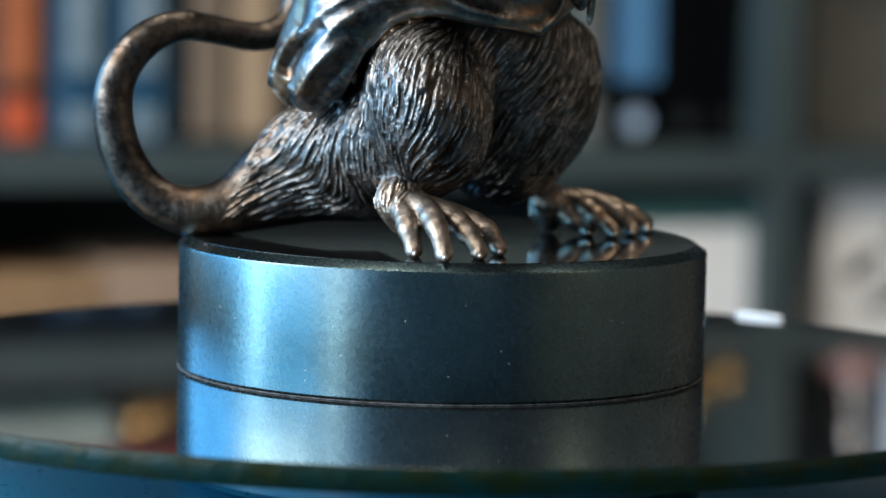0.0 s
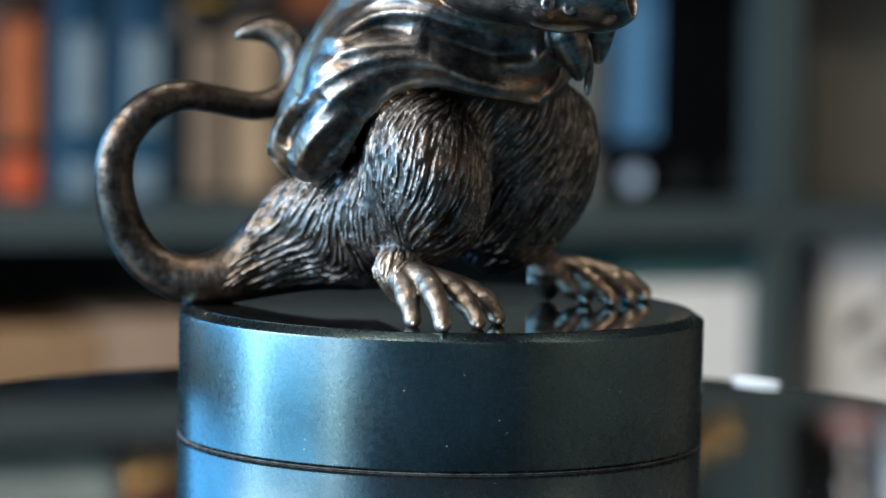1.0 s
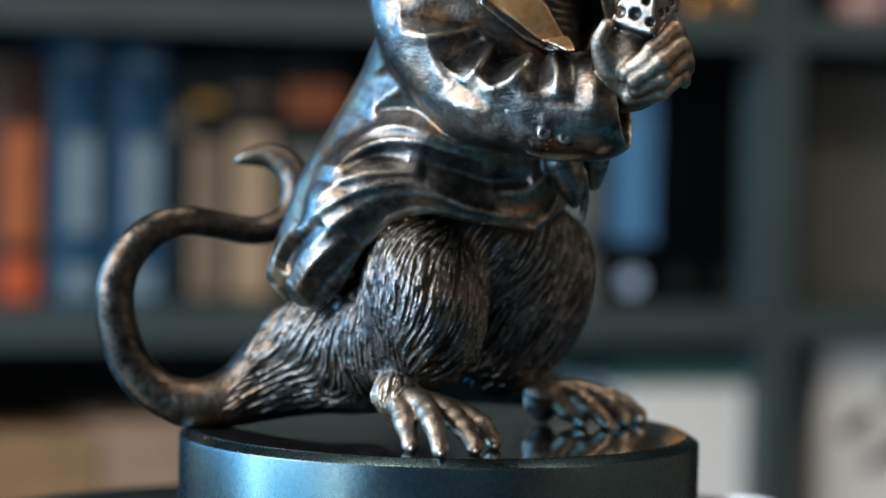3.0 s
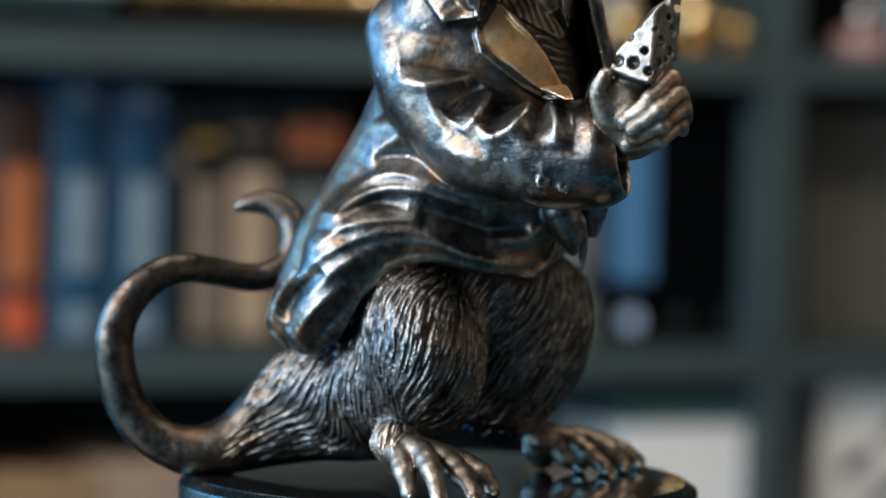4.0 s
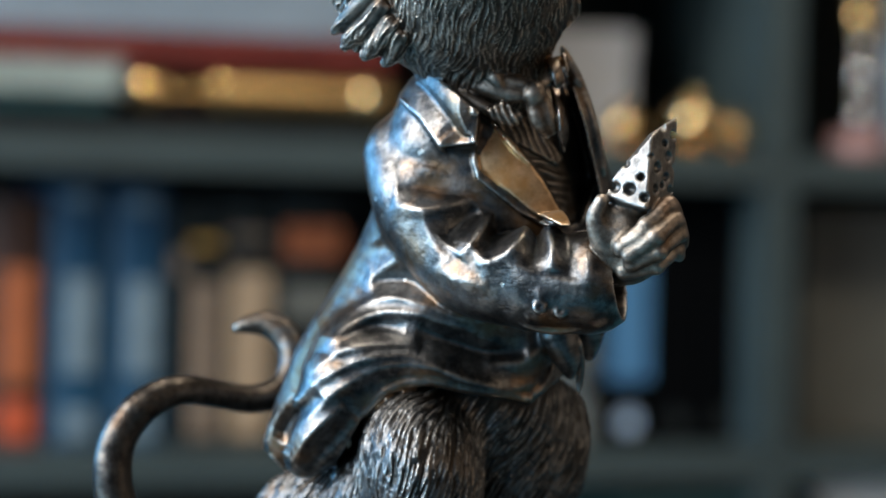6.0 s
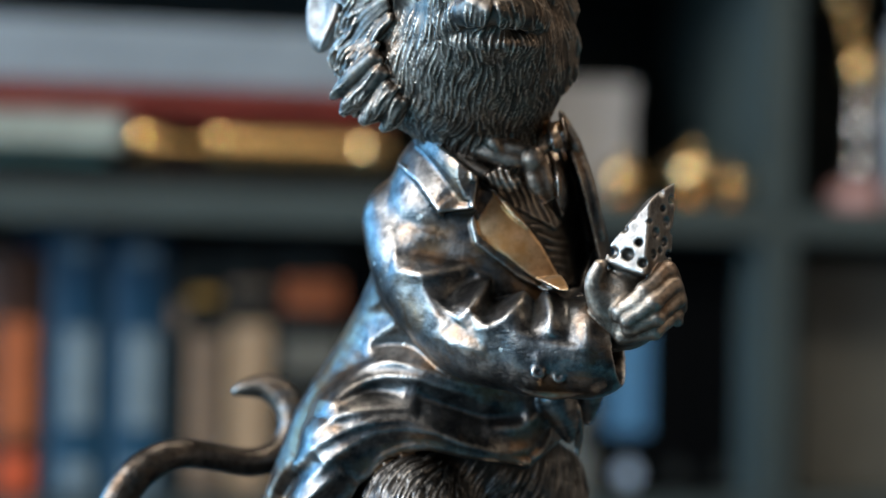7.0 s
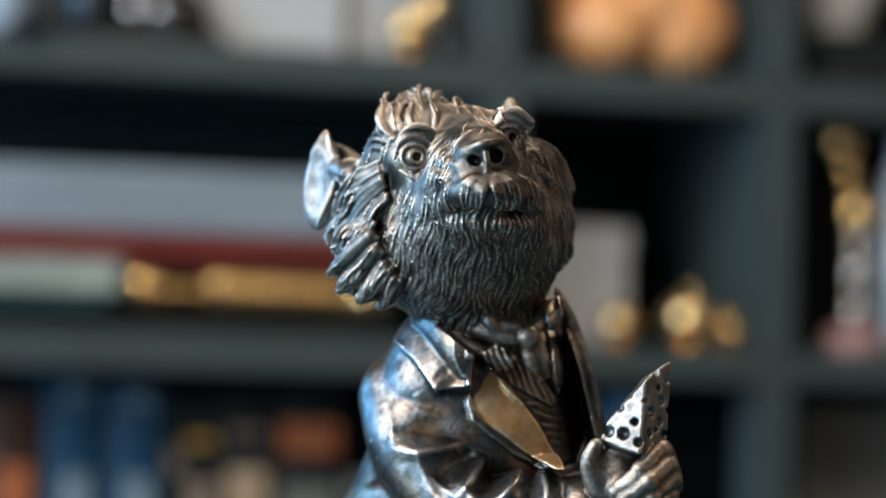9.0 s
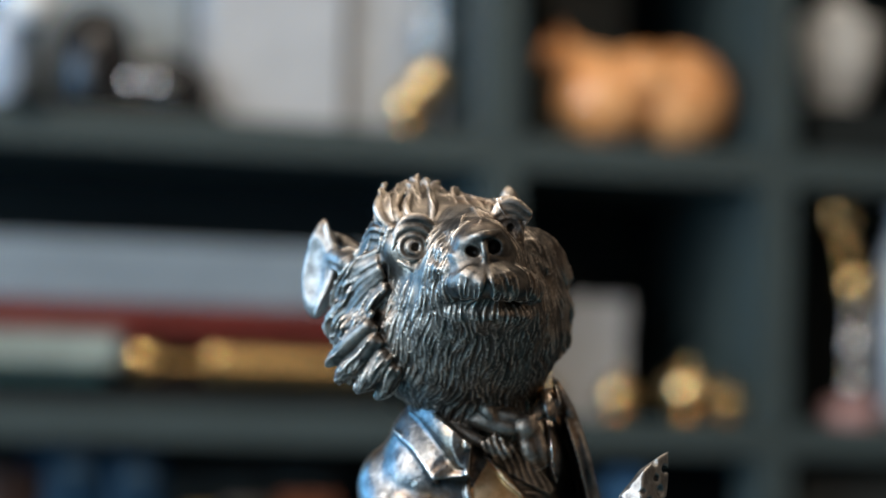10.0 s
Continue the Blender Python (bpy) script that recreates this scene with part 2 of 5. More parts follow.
POSTS = [-0.62, 0.068, 0.4036, 0.95]
BT = 0.039


def bookcase():
    ob = thing("bookcase", (0, CASE_Y, 0), "large charcoal-grey painted bookcase with open shelves", "bookcase")
    part("back_panel", boxed(CX0, CX1, CASE_D - 0.012, CASE_D, FLOOR, 1.5), CASE_BACK_SHADE, ob)
    for z in SHELVES:
        part("shelf", boxed(CX0 + BT / 2, CX1 - BT / 2, 0, CASE_D - 0.014, z - BT / 2, z + BT / 2, bevel=0.002), CASE, ob)
    part("plinth", boxed(CX0 + BT / 2, CX1 - BT / 2, 0.02, CASE_D - 0.014, FLOOR, FLOOR + 0.08), CASE, ob)
    part("top_panel", boxed(CX0 - BT / 2, CX1 + BT / 2, -0.01, CASE_D, 1.5, 1.5 + BT, bevel=0.002), CASE, ob)
    for x in (CX0, CX1):
        part("side_panel", boxed(x - BT / 2, x + BT / 2, 0, CASE_D - 0.014, FLOOR, 1.5, bevel=0.002), CASE, ob)
    for i, x in enumerate(POSTS):
        edges = [FLOOR + 0.08] + [v for z in SHELVES for v in (z - BT / 2, z + BT / 2)] + [1.5]
        for a, b in zip(edges[::2], edges[1::2]):
            if i == 0 and -0.2 < (a + b) / 2 < 0.9:
                continue
            if i == 1 and (a + b) / 2 < 0.2:
                continue
            part("divider", boxed(x - BT / 2, x + BT / 2, -0.003, CASE_D - 0.014, a, b), CASE, ob)


bookcase()


# ---- the table and the stand ----
G = 1.7  # the group is drawn in a smaller size and brought to scale


def scaled(profile):
    return [(r * G, z * G) for r, z in profile]


# Pale colour of a sliver that stands for a glint on the rim.
RIM_GLINT = mat("pale_rim_glint", (0.8, 0.85, 0.88), 0.25, 0.0, 0.1, 200)


def glass_plate():
    """Black glass with a hand-broken edge: the rim wanders and has small chips."""
    ob = thing("glass_plate", (0, 0, 0), "round black mirror-glass plate with a rough chipped green edge", "glass plate")
    n = 720
    prof = [(0.1363, 0.0), (0.1368, -0.0007), (0.1371, -0.0022), (0.1369, -0.0040), (0.1362, -0.0050)]
    bm = bmesh.new()
    rings = []
    for k, (r, z) in enumerate(prof):
        ring = []
        for i in range(n):
            a = 2 * math.pi * i / n
            p = Vector((math.cos(a) * 14, math.sin(a) * 14, k * 0.9))
            w = noise.noise(p * 3.0) * 0.00025 + abs(noise.noise(p * 9.0)) * -0.00015 * (0.3 if k in (0, 4) else 1.0)
            ring.append(bm.verts.new(((r + w) * G * math.cos(a), (r + w) * G * math.sin(a), z * G)))
        rings.append(ring)
    for a, b in zip(rings, rings[1:]):
        for i in range(n):
            bm.faces.new((a[i], b[i], b[(i + 1) % n], a[(i + 1) % n]))
    # An added pale sliver takes the place of a glint on the far rim.
    glint_sliver = lathe([(0, -0.013), (0.0008, -0.012), (0.0013, -0.006), (0.0014, 0.003), (0.0009, 0.011), (0, 0.013)], 10, Matrix.Translation((0.143, 0.180, 0.0010)) @ Matrix.Rotation(radians(-38), 4, "Z") @ Matrix.Rotation(radians(90), 4, "Y"))
    part("glint_sliver", glint_sliver, RIM_GLINT, ob, "pale sliver standing for a glint on the far rim")
    smooth(part("edge", bm, EDGE_GLASS, ob, "rough green glass edge"), 60)
    part("plate", lathe(scaled([(0, -0.0049), (0.1358, -0.0049), (0.1362, -0.0045), (0.1362, -0.0004), (0.1358, 0), (0, 0)]), 240), GLASS_BLACK, ob)



glass_plate()
def table():
    ob = thing("side_table", (0, 0, FLOOR), "round blue-grey lacquered side table with a slim column", "table")
    h = -0.024 * G - FLOOR
    smooth(part("tabletop", lathe([(0, h - 0.03), (0.40, h - 0.03), (0.415, h - 0.024), (0.42, h - 0.012), (0.415, h - 0.002), (0.408, h), (0, h)], 96), TABLE, ob))
    smooth(part("column", lathe([(0, 0.03), (0.035, 0.03), (0.03, 0.06), (0.026, h - 0.06), (0.06, h - 0.031), (0, h - 0.031)], 40), TABLE, ob))
    smooth(part("foot", lathe([(0, 0), (0.2, 0), (0.205, 0.006), (0.2, 0.014), (0.06, 0.0295), (0, 0.0295)], 64), TABLE, ob))


table()


def riser():
    bm = lathe(scaled([(0, -0.0239), (0.058, -0.0239), (0.06, -0.022), (0.06, -0.0075), (0.058, -0.0055), (0, -0.0055)]), 96)
    smooth(tagged(part("turntable_base", bm, TABLE), "low round lacquered base carrying the glass plate", "turntable"))


riser()


def pedestal():
    ob = thing("pedestal", (0, 0, 0), "round dark burnished steel pedestal standing on black glass", "pedestal")
    smooth(part("drum", lathe(scaled([(0, 0.0002), (0.0594, 0.0002), (0.06, 0.0009), (0.06, 0.0278), (0.0599, 0.0281), (0.0577, 0.0296), (0.0574, 0.0297), (0, 0.0297)]), 200), STEEL, ob))
    part("base_seam", lathe(scaled([(0.0594, 0.0001), (0.06006, 0.0001), (0.06004, 0.0002), (0.0597, 0.0003)]), 160), DUST, ob, "thin line of pale dust round the foot")
    smooth(part("top_face", lathe(scaled([(0, 0.02955), (0.0572, 0.02955), (0.0573, 0.0298), (0, 0.0298)]), 160), POLISHED, ob, "mirror-polished black top face"))


pedestal()


# ---- the figurine: a bronze rat in a tail coat, one solid cast mesh ----
# Forms are blended in a distance field, in millimetres from the middle of the base's top, then skinned.
STEP = 0.42


def smin(a, b, k):
    if k <= 0:
        return np.minimum(a, b)
    h = np.clip(0.5 + 0.5 * (b - a) / k, 0, 1)
    return b + (a - b) * h - k * h * (1 - h)


class Clay:
    def __init__(self, gx, gy, gz):
        self.low = np.array([gx[0], gy[0], gz[0]], float)
        self.ax = [np.arange(a, b, STEP, dtype=np.float32) for a, b in (gx, gy, gz)]
        self.f = np.full([len(a) for a in self.ax], 12.0, np.float32)

    def span(self, lo, hi, pad):
        s = []
        for a, l, h in zip(self.ax, lo, hi):
            s.append(slice(int(np.searchsorted(a, l - pad)), int(np.searchsorted(a, h + pad))))
        s = tuple(s)
        return s, self.ax[0][s[0]][:, None, None], self.ax[1][s[1]][None, :, None], self.ax[2][s[2]][None, None, :]

    def blend(self, s, d, k, cut=False):
        self.f[s] = -smin(-self.f[s], d, k) if cut else smin(self.f[s], d, k)

    def ball(self, c, r, k=2.0, cut=False, turn=(0, 0, 0)):
        r = (r, r, r) if isinstance(r, (int, float)) else r
        R = max(r)
        s, x, y, z = self.span([v - R for v in c], [v + R for v in c], k + 2)
        m = np.array(Euler([radians(a) for a in turn]).to_matrix().transposed())
        x, y, z = x - c[0], y - c[1], z - c[2]
        p = [(m[i, 0] * x + m[i, 1] * y + m[i, 2] * z) / r[i] for i in range(3)]
        n = np.sqrt(p[0] ** 2 + p[1] ** 2 + p[2] ** 2) + 1e-6
        g = np.sqrt((p[0] / r[0]) ** 2 + (p[1] / r[1]) ** 2 + (p[2] / r[2]) ** 2) + 1e-6
        self.blend(s, (n * (n - 1) / g).astype(np.float32), k, cut)

    def tube(self, pts, k=2.0, cut=False, fine=4):
        """A tapered tube through points (x, y, z, radius)."""
        p = [np.array(q, float) for q in pts]
        p = [2 * p[0] - p[1]] + p + [2 * p[-1] - p[-2]]
        line = []
        for a, b, c, d in zip(p, p[1:], p[2:], p[3:]):
            for i in range(fine):
                t = i / fine
                line.append(0.5 * (2 * b + (c - a) * t + (2 * a - 5 * b + 4 * c - d) * t * t + (3 * b - a - 3 * c + d) * t ** 3))
        line.append(p[-2])
        q = np.array(line)
        R = q[:, 3].max()
        s, x, y, z = self.span(q[:, :3].min(0) - R, q[:, :3].max(0) + R, k + 2)
        out = None
        for a, b in zip(q, q[1:]):
            e = b[:3] - a[:3]
            t = ((x - a[0]) * e[0] + (y - a[1]) * e[1] + (z - a[2]) * e[2]) / (e @ e + 1e-9)
            t = np.clip(t, 0, 1)
            d = np.sqrt((x - a[0] - t * e[0]) ** 2 + (y - a[1] - t * e[1]) ** 2 + (z - a[2] - t * e[2]) ** 2) - (a[3] + t * (b[3] - a[3]))
            out = d if out is None else np.minimum(out, d)
        self.blend(s, out.astype(np.float32), k, cut)

    def hull(self, pts, k=0.8, rounding=0.6):
        """The convex body round some corners."""
        bm = bmesh.new()
        for q in pts:
            bm.verts.new(q)
        bmesh.ops.convex_hull(bm, input=bm.verts)
        mid = Vector([sum(q[i] for q in pts) / len(pts) for i in range(3)])
        q = np.array(pts)
        s, x, y, z = self.span(q.min(0), q.max(0), k + 2)
        out = None
        for f in bm.faces:
            f.normal_update()
            n, o = f.normal, f.verts[0].co
            if (mid - o).dot(n) > 0:
                n = -n
            d = (x - o.x) * n.x + (y - o.y) * n.y + (z - o.z) * n.z
            out = d if out is None else np.maximum(out, d)
        bm.free()
        self.blend(s, (out - rounding + 0.6).astype(np.float32), k)

    def panel(self, base, poly, lift, k=0.4, tilt=(0.0, 0.0), near=-200.0, far=0.0):
        """A raised flat piece: the skin of base, lifted, inside an outline in x and z."""
        q = np.array(poly)
        s, x, y, z = self.span((q[:, 0].min(), near, q[:, 1].min()), (q[:, 0].max(), far, q[:, 1].max()), 3)
        d2 = outline(x[:, 0, 0], z[0, 0, :], q)[:, None, :]
        self.blend(s, np.maximum(base[s] - (lift + tilt[0] * (x - q[:, 0].mean()) + tilt[1] * (z - q[:, 1].mean())), d2).astype(np.float32), k)

    def drape(self, folds, far=0.0):
        """Sharp-crested folds pressed into the front: (points in x and z, height, width above, width below)."""
        x, z = self.ax[0], self.ax[2]
        X, Z = np.meshgrid(x, z, indexing="ij")
        H = np.zeros(X.shape, np.float32)
        for pts, amp, w1, w2 in folds:
            p = np.array([pts[0]] + list(pts) + [pts[-1]], float)
            line = []
            for a, b, c, d in zip(p, p[1:], p[2:], p[3:]):
                for i in range(5):
                    t = i / 5
                    line.append(0.5 * (2 * b + (c - a) * t + (2 * a - 5 * b + 4 * c - d) * t * t + (3 * b - a - 3 * c + d) * t ** 3))
            line = np.array(line + [p[-1]])
            n = len(line) - 1
            best, u, side = np.full(X.shape, 1e9), np.zeros(X.shape), np.ones(X.shape)
            for i, ((ax, az), (bx, bz)) in enumerate(zip(line, line[1:])):
                ex, ez = bx - ax, bz - az
                t = np.clip(((X - ax) * ex + (Z - az) * ez) / (ex * ex + ez * ez + 1e-9), 0, 1)
                d = np.hypot(X - ax - t * ex, Z - az - t * ez)
                m = d < best
                best = np.where(m, d, best)
                u = np.where(m, (i + t) / n, u)
                side = np.where(m, ex * (Z - az) - ez * (X - ax), side)
            w = np.where(side > 0, w1, w2)
            H += amp * np.sin(np.pi * np.clip(u, 0, 1)) ** 0.8 * np.exp(-(np.sqrt(best ** 2 + 0.49) - 0.7) / w)
        mask = np.clip((far - self.ax[1]) / 6, 0, 1)[None, :, None]
        self.f -= (H[:, None, :] * mask).astype(np.float32)

    def weave(self, poly, height, pitch, angle, far=0.0):
        """A ribbed cloth pressed into the front inside an outline."""
        X, Z = np.meshgrid(self.ax[0], self.ax[2], indexing="ij")
        inside = np.clip(-outline(self.ax[0], self.ax[2], np.array(poly)) / 0.8, 0, 1)
        c, s = math.cos(radians(angle)), math.sin(radians(angle))
        H = height * inside * np.sin(2 * math.pi * (c * X + s * Z) / pitch + 0.9 * np.sin((X - Z) * 0.5))
        self.f -= (H[:, None, :] * np.clip((far - self.ax[1]) / 6, 0, 1)[None, :, None]).astype(np.float32)

    def fan(self, first, last, many, r, k=0.3, jitter=0.35, rng=None):
        """Strands of hair laid side by side from one path to another."""
        a, b = np.array(first, float), np.array(last, float)
        for i in range(many):
            u = i / max(many - 1, 1)
            line = a + (b - a) * u
            line = line + rng.uniform(-jitter, jitter, line.shape)
            n = len(line) - 1
            rr = r * rng.uniform(0.8, 1.15)
            self.tube([(*p, rr * (0.75 + 0.25 * math.sin(math.pi * j / n)) * (1 if j < n else 0.45)) for j, p in enumerate(line)], k)

    def skin(self, x, z, r=0.0):
        """The depth at which a line along +y first meets the form."""
        i, j = int((x - self.low[0]) / STEP), int((z - self.low[2]) / STEP)
        line = self.f[i, :, j]
        hit = np.nonzero(line < 0)[0]
        return float(self.ax[1][hit[0]]) - r if len(hit) else -20.0

    def ridge(self, pts, r, k=1.6, cut=False, sink=0.4):
        """A fold or a groove that follows the skin, from (x, z) points."""
        p = np.array([pts[0]] + list(pts) + [pts[-1]], float)
        line = []
        for a, b, c, d in zip(p, p[1:], p[2:], p[3:]):
            for i in range(4):
                t = i / 4
                line.append(0.5 * (2 * b + (c - a) * t + (2 * a - 5 * b + 4 * c - d) * t * t + (3 * b - a - 3 * c + d) * t ** 3))
        line.append(p[-1])
        y = [self.skin(*v) for v in line]
        y = [np.mean(y[max(i - 2, 0):i + 3]) for i in range(len(y))]
        n = len(line) - 1
        q = []
        for i, (v, d) in enumerate(zip(line, y)):
            rr = r * (0.3 + 0.7 * math.sin(math.pi * i / n) ** 0.6)
            q.append((v[0], d + (rr * sink if not cut else -rr * sink), v[1], rr))
        self.tube(q, k, cut, fine=1)


def outline(x, z, q):
    """Signed distance in the plane to a closed outline."""
    X, Z = np.meshgrid(x, z, indexing="ij")
    d = np.full(X.shape, 1e9)
    inside = np.zeros(X.shape, bool)
    for (ax, az), (bx, bz) in zip(q, np.roll(q, -1, 0)):
        ex, ez = bx - ax, bz - az
        t = np.clip(((X - ax) * ex + (Z - az) * ez) / (ex * ex + ez * ez + 1e-9), 0, 1)
        d = np.minimum(d, np.hypot(X - ax - t * ex, Z - az - t * ez))
        inside ^= ((az > Z) != (bz > Z)) & (X < ex * (Z - az) / (ez if abs(ez) > 1e-9 else 1e-9) + ax)
    return np.where(inside, -d, d)


def skin_mesh(clay):
    """Surface nets: one vertex per crossed cell."""
    f = clay.f
    for i in range(3):
        edge = np.moveaxis(f, i, 0)
        edge[:2] = np.maximum(edge[:2], 0.3)
        edge[-2:] = np.maximum(edge[-2:], 0.3)
    ins = f < 0
    n = np.array(f.shape)
    c = np.zeros(n - 1, np.int8)
    for dx in (0, 1):
        for dy in (0, 1):
            for dz in (0, 1):
                c += ins[dx:n[0] - 1 + dx, dy:n[1] - 1 + dy, dz:n[2] - 1 + dz]
    cell = np.argwhere((c > 0) & (c < 8))
    index = np.full(n - 1, -1, np.int32)
    index[tuple(cell.T)] = np.arange(len(cell))
    pos, cnt = np.zeros((len(cell), 3), np.float32), np.zeros(len(cell), np.float32)
    corner = [(0, 0, 0), (1, 0, 0), (0, 1, 0), (1, 1, 0), (0, 0, 1), (1, 0, 1), (0, 1, 1), (1, 1, 1)]
    vals = [f[tuple((cell + o).T)] for o in corner]
    for a in range(8):
        for b in range(a + 1, 8):
            if sum(abs(u - v) for u, v in zip(corner[a], corner[b])) == 1:
                va, vb = vals[a], vals[b]
                m = (va < 0) != (vb < 0)
                t = np.where(m, va / np.where(m, va - vb, 1), 0)[:, None]
                pos += m[:, None] * (np.array(corner[a]) + t * (np.array(corner[b]) - np.array(corner[a])))
                cnt += m
    verts = (cell + pos / cnt[:, None]) * STEP + clay.low
    quads = []
    for ax in range(3):
        o1, o2 = (ax + 1) % 3, (ax + 2) % 3
        sl = [slice(1, -1)] * 3
        lo, hi = list(sl), list(sl)
        lo[ax], hi[ax] = slice(0, -1), slice(1, None)
        e = np.argwhere(ins[tuple(lo)] != ins[tuple(hi)])
        off = np.ones(3, int)
        off[ax] = 0
        e = e + off
        first = ins[tuple(e.T)]
        q = []
        for d1, d2 in ((-1, -1), (0, -1), (0, 0), (-1, 0)):
            p = e.copy()
            p[:, o1] += d1
            p[:, o2] += d2
            q.append(index[tuple(p.T)])
        q = np.stack(q, 1)
        q[~first] = q[~first][:, ::-1]
        quads.append(q)
    return verts, np.concatenate(quads)


def sample(clay, p, f=None):
    f = clay.f if f is None else f
    g = [(p[:, i] - o) / STEP for i, o in enumerate(clay.low)]
    g = [np.clip(v, 0, s - 1.001) for v, s in zip(g, f.shape)]
    i = [v.astype(int) for v in g]
    w = [v - k for v, k in zip(g, i)]
    out = 0
    for dx in (0, 1):
        for dy in (0, 1):
            for dz in (0, 1):
                out = out + f[i[0] + dx, i[1] + dy, i[2] + dz] * (w[0] if dx else 1 - w[0]) * (w[1] if dy else 1 - w[1]) * (w[2] if dz else 1 - w[2])
    return out


def slope(clay, p):
    h = 0.7
    g = np.stack([sample(clay, p + d) - sample(clay, p - d) for d in np.eye(3) * h], 1)
    return g / (np.linalg.norm(g, axis=1, keepdims=True) + 1e-9)


def locks(clay, p, flow, length, width, height, steps=4):
    """Carved locks of hair: tapered ridges that run along the skin from points p."""
    spine, norm = [], []
    for s in range(steps + 1):
        g = slope(clay, p)
        p = p - g * sample(clay, p)[:, None]
        d = flow(p)
        d = d - g * (d * g).sum(1, keepdims=True)
        d /= np.linalg.norm(d, axis=1, keepdims=True) + 1e-9
        spine.append(p)
        norm.append((g, np.cross(g, d)))
        p = p + d * (length / steps)[:, None]
    ok = np.ones(len(p), bool)
    for a, b in zip(spine, spine[1:]):
        ok &= (np.abs(sample(clay, b)) < 0.35) & (np.linalg.norm(b - a, axis=1) < 1.6 * length / steps)
    spine, norm = [q[ok] for q in spine], [(g[ok], sd[ok]) for g, sd in norm]
    width, height, n = width[ok], height[ok], int(ok.sum())
    verts, faces = [], []
    for s in range(steps + 1):
        u = s / steps
        w = width * (0.35 + 1.3 * u) * (1 - u ** 3) if u < 1 else width * 0.02
        hgt = height * (0.25 + 1.1 * u) * (1 - 0.75 * u ** 4)
        g, sd = norm[s]
        verts.append(np.stack([spine[s] + sd * w[:, None] - g * 0.5, spine[s] + g * hgt[:, None], spine[s] - sd * w[:, None] - g * 0.5], 1))
    v = np.stack(verts, 1).reshape(n, -1, 3)
    per = v.shape[1]
    base = np.arange(n)[:, None] * per
    for s in range(steps):
        for a in (0, 1):
            faces.append(base + np.array([[3 * s + a, 3 * s + 3 + a, 3 * s + 4 + a, 3 * s + 1 + a]]))
        faces.append(base + np.array([[3 * s, 3 * s + 2, 3 * s + 5, 3 * s + 3]]))
    e = 3 * steps
    faces.append(base + np.array([[0, 1, 2, 2]]))
    faces.append(base + np.array([[e, e + 2, e + 1, e + 1]]))
    return v.reshape(-1, 3), np.concatenate(faces)


def bare_mesh(v, q):
    """A mesh of quads, in which a doubled last corner stands for a triangle."""
    me = bpy.data.meshes.new("casting")
    tri = q[:, 2] == q[:, 3]
    loops = np.concatenate([q[~tri].ravel(), q[tri][:, :3].ravel()]).astype(np.int32)
    total = np.concatenate([np.full((~tri).sum(), 4), np.full(tri.sum(), 3)]).astype(np.int32)
    me.vertices.add(len(v))
    me.vertices.foreach_set("co", v.ravel().astype(np.float32))
    me.loops.add(len(loops))
    me.loops.foreach_set("vertex_index", loops)
    me.polygons.add(len(total))
    me.polygons.foreach_set("loop_start", np.concatenate([[0], np.cumsum(total)[:-1]]).astype(np.int32))
    me.polygons.foreach_set("loop_total", total)
    me.update(calc_edges=True)
    me.validate()
    return me


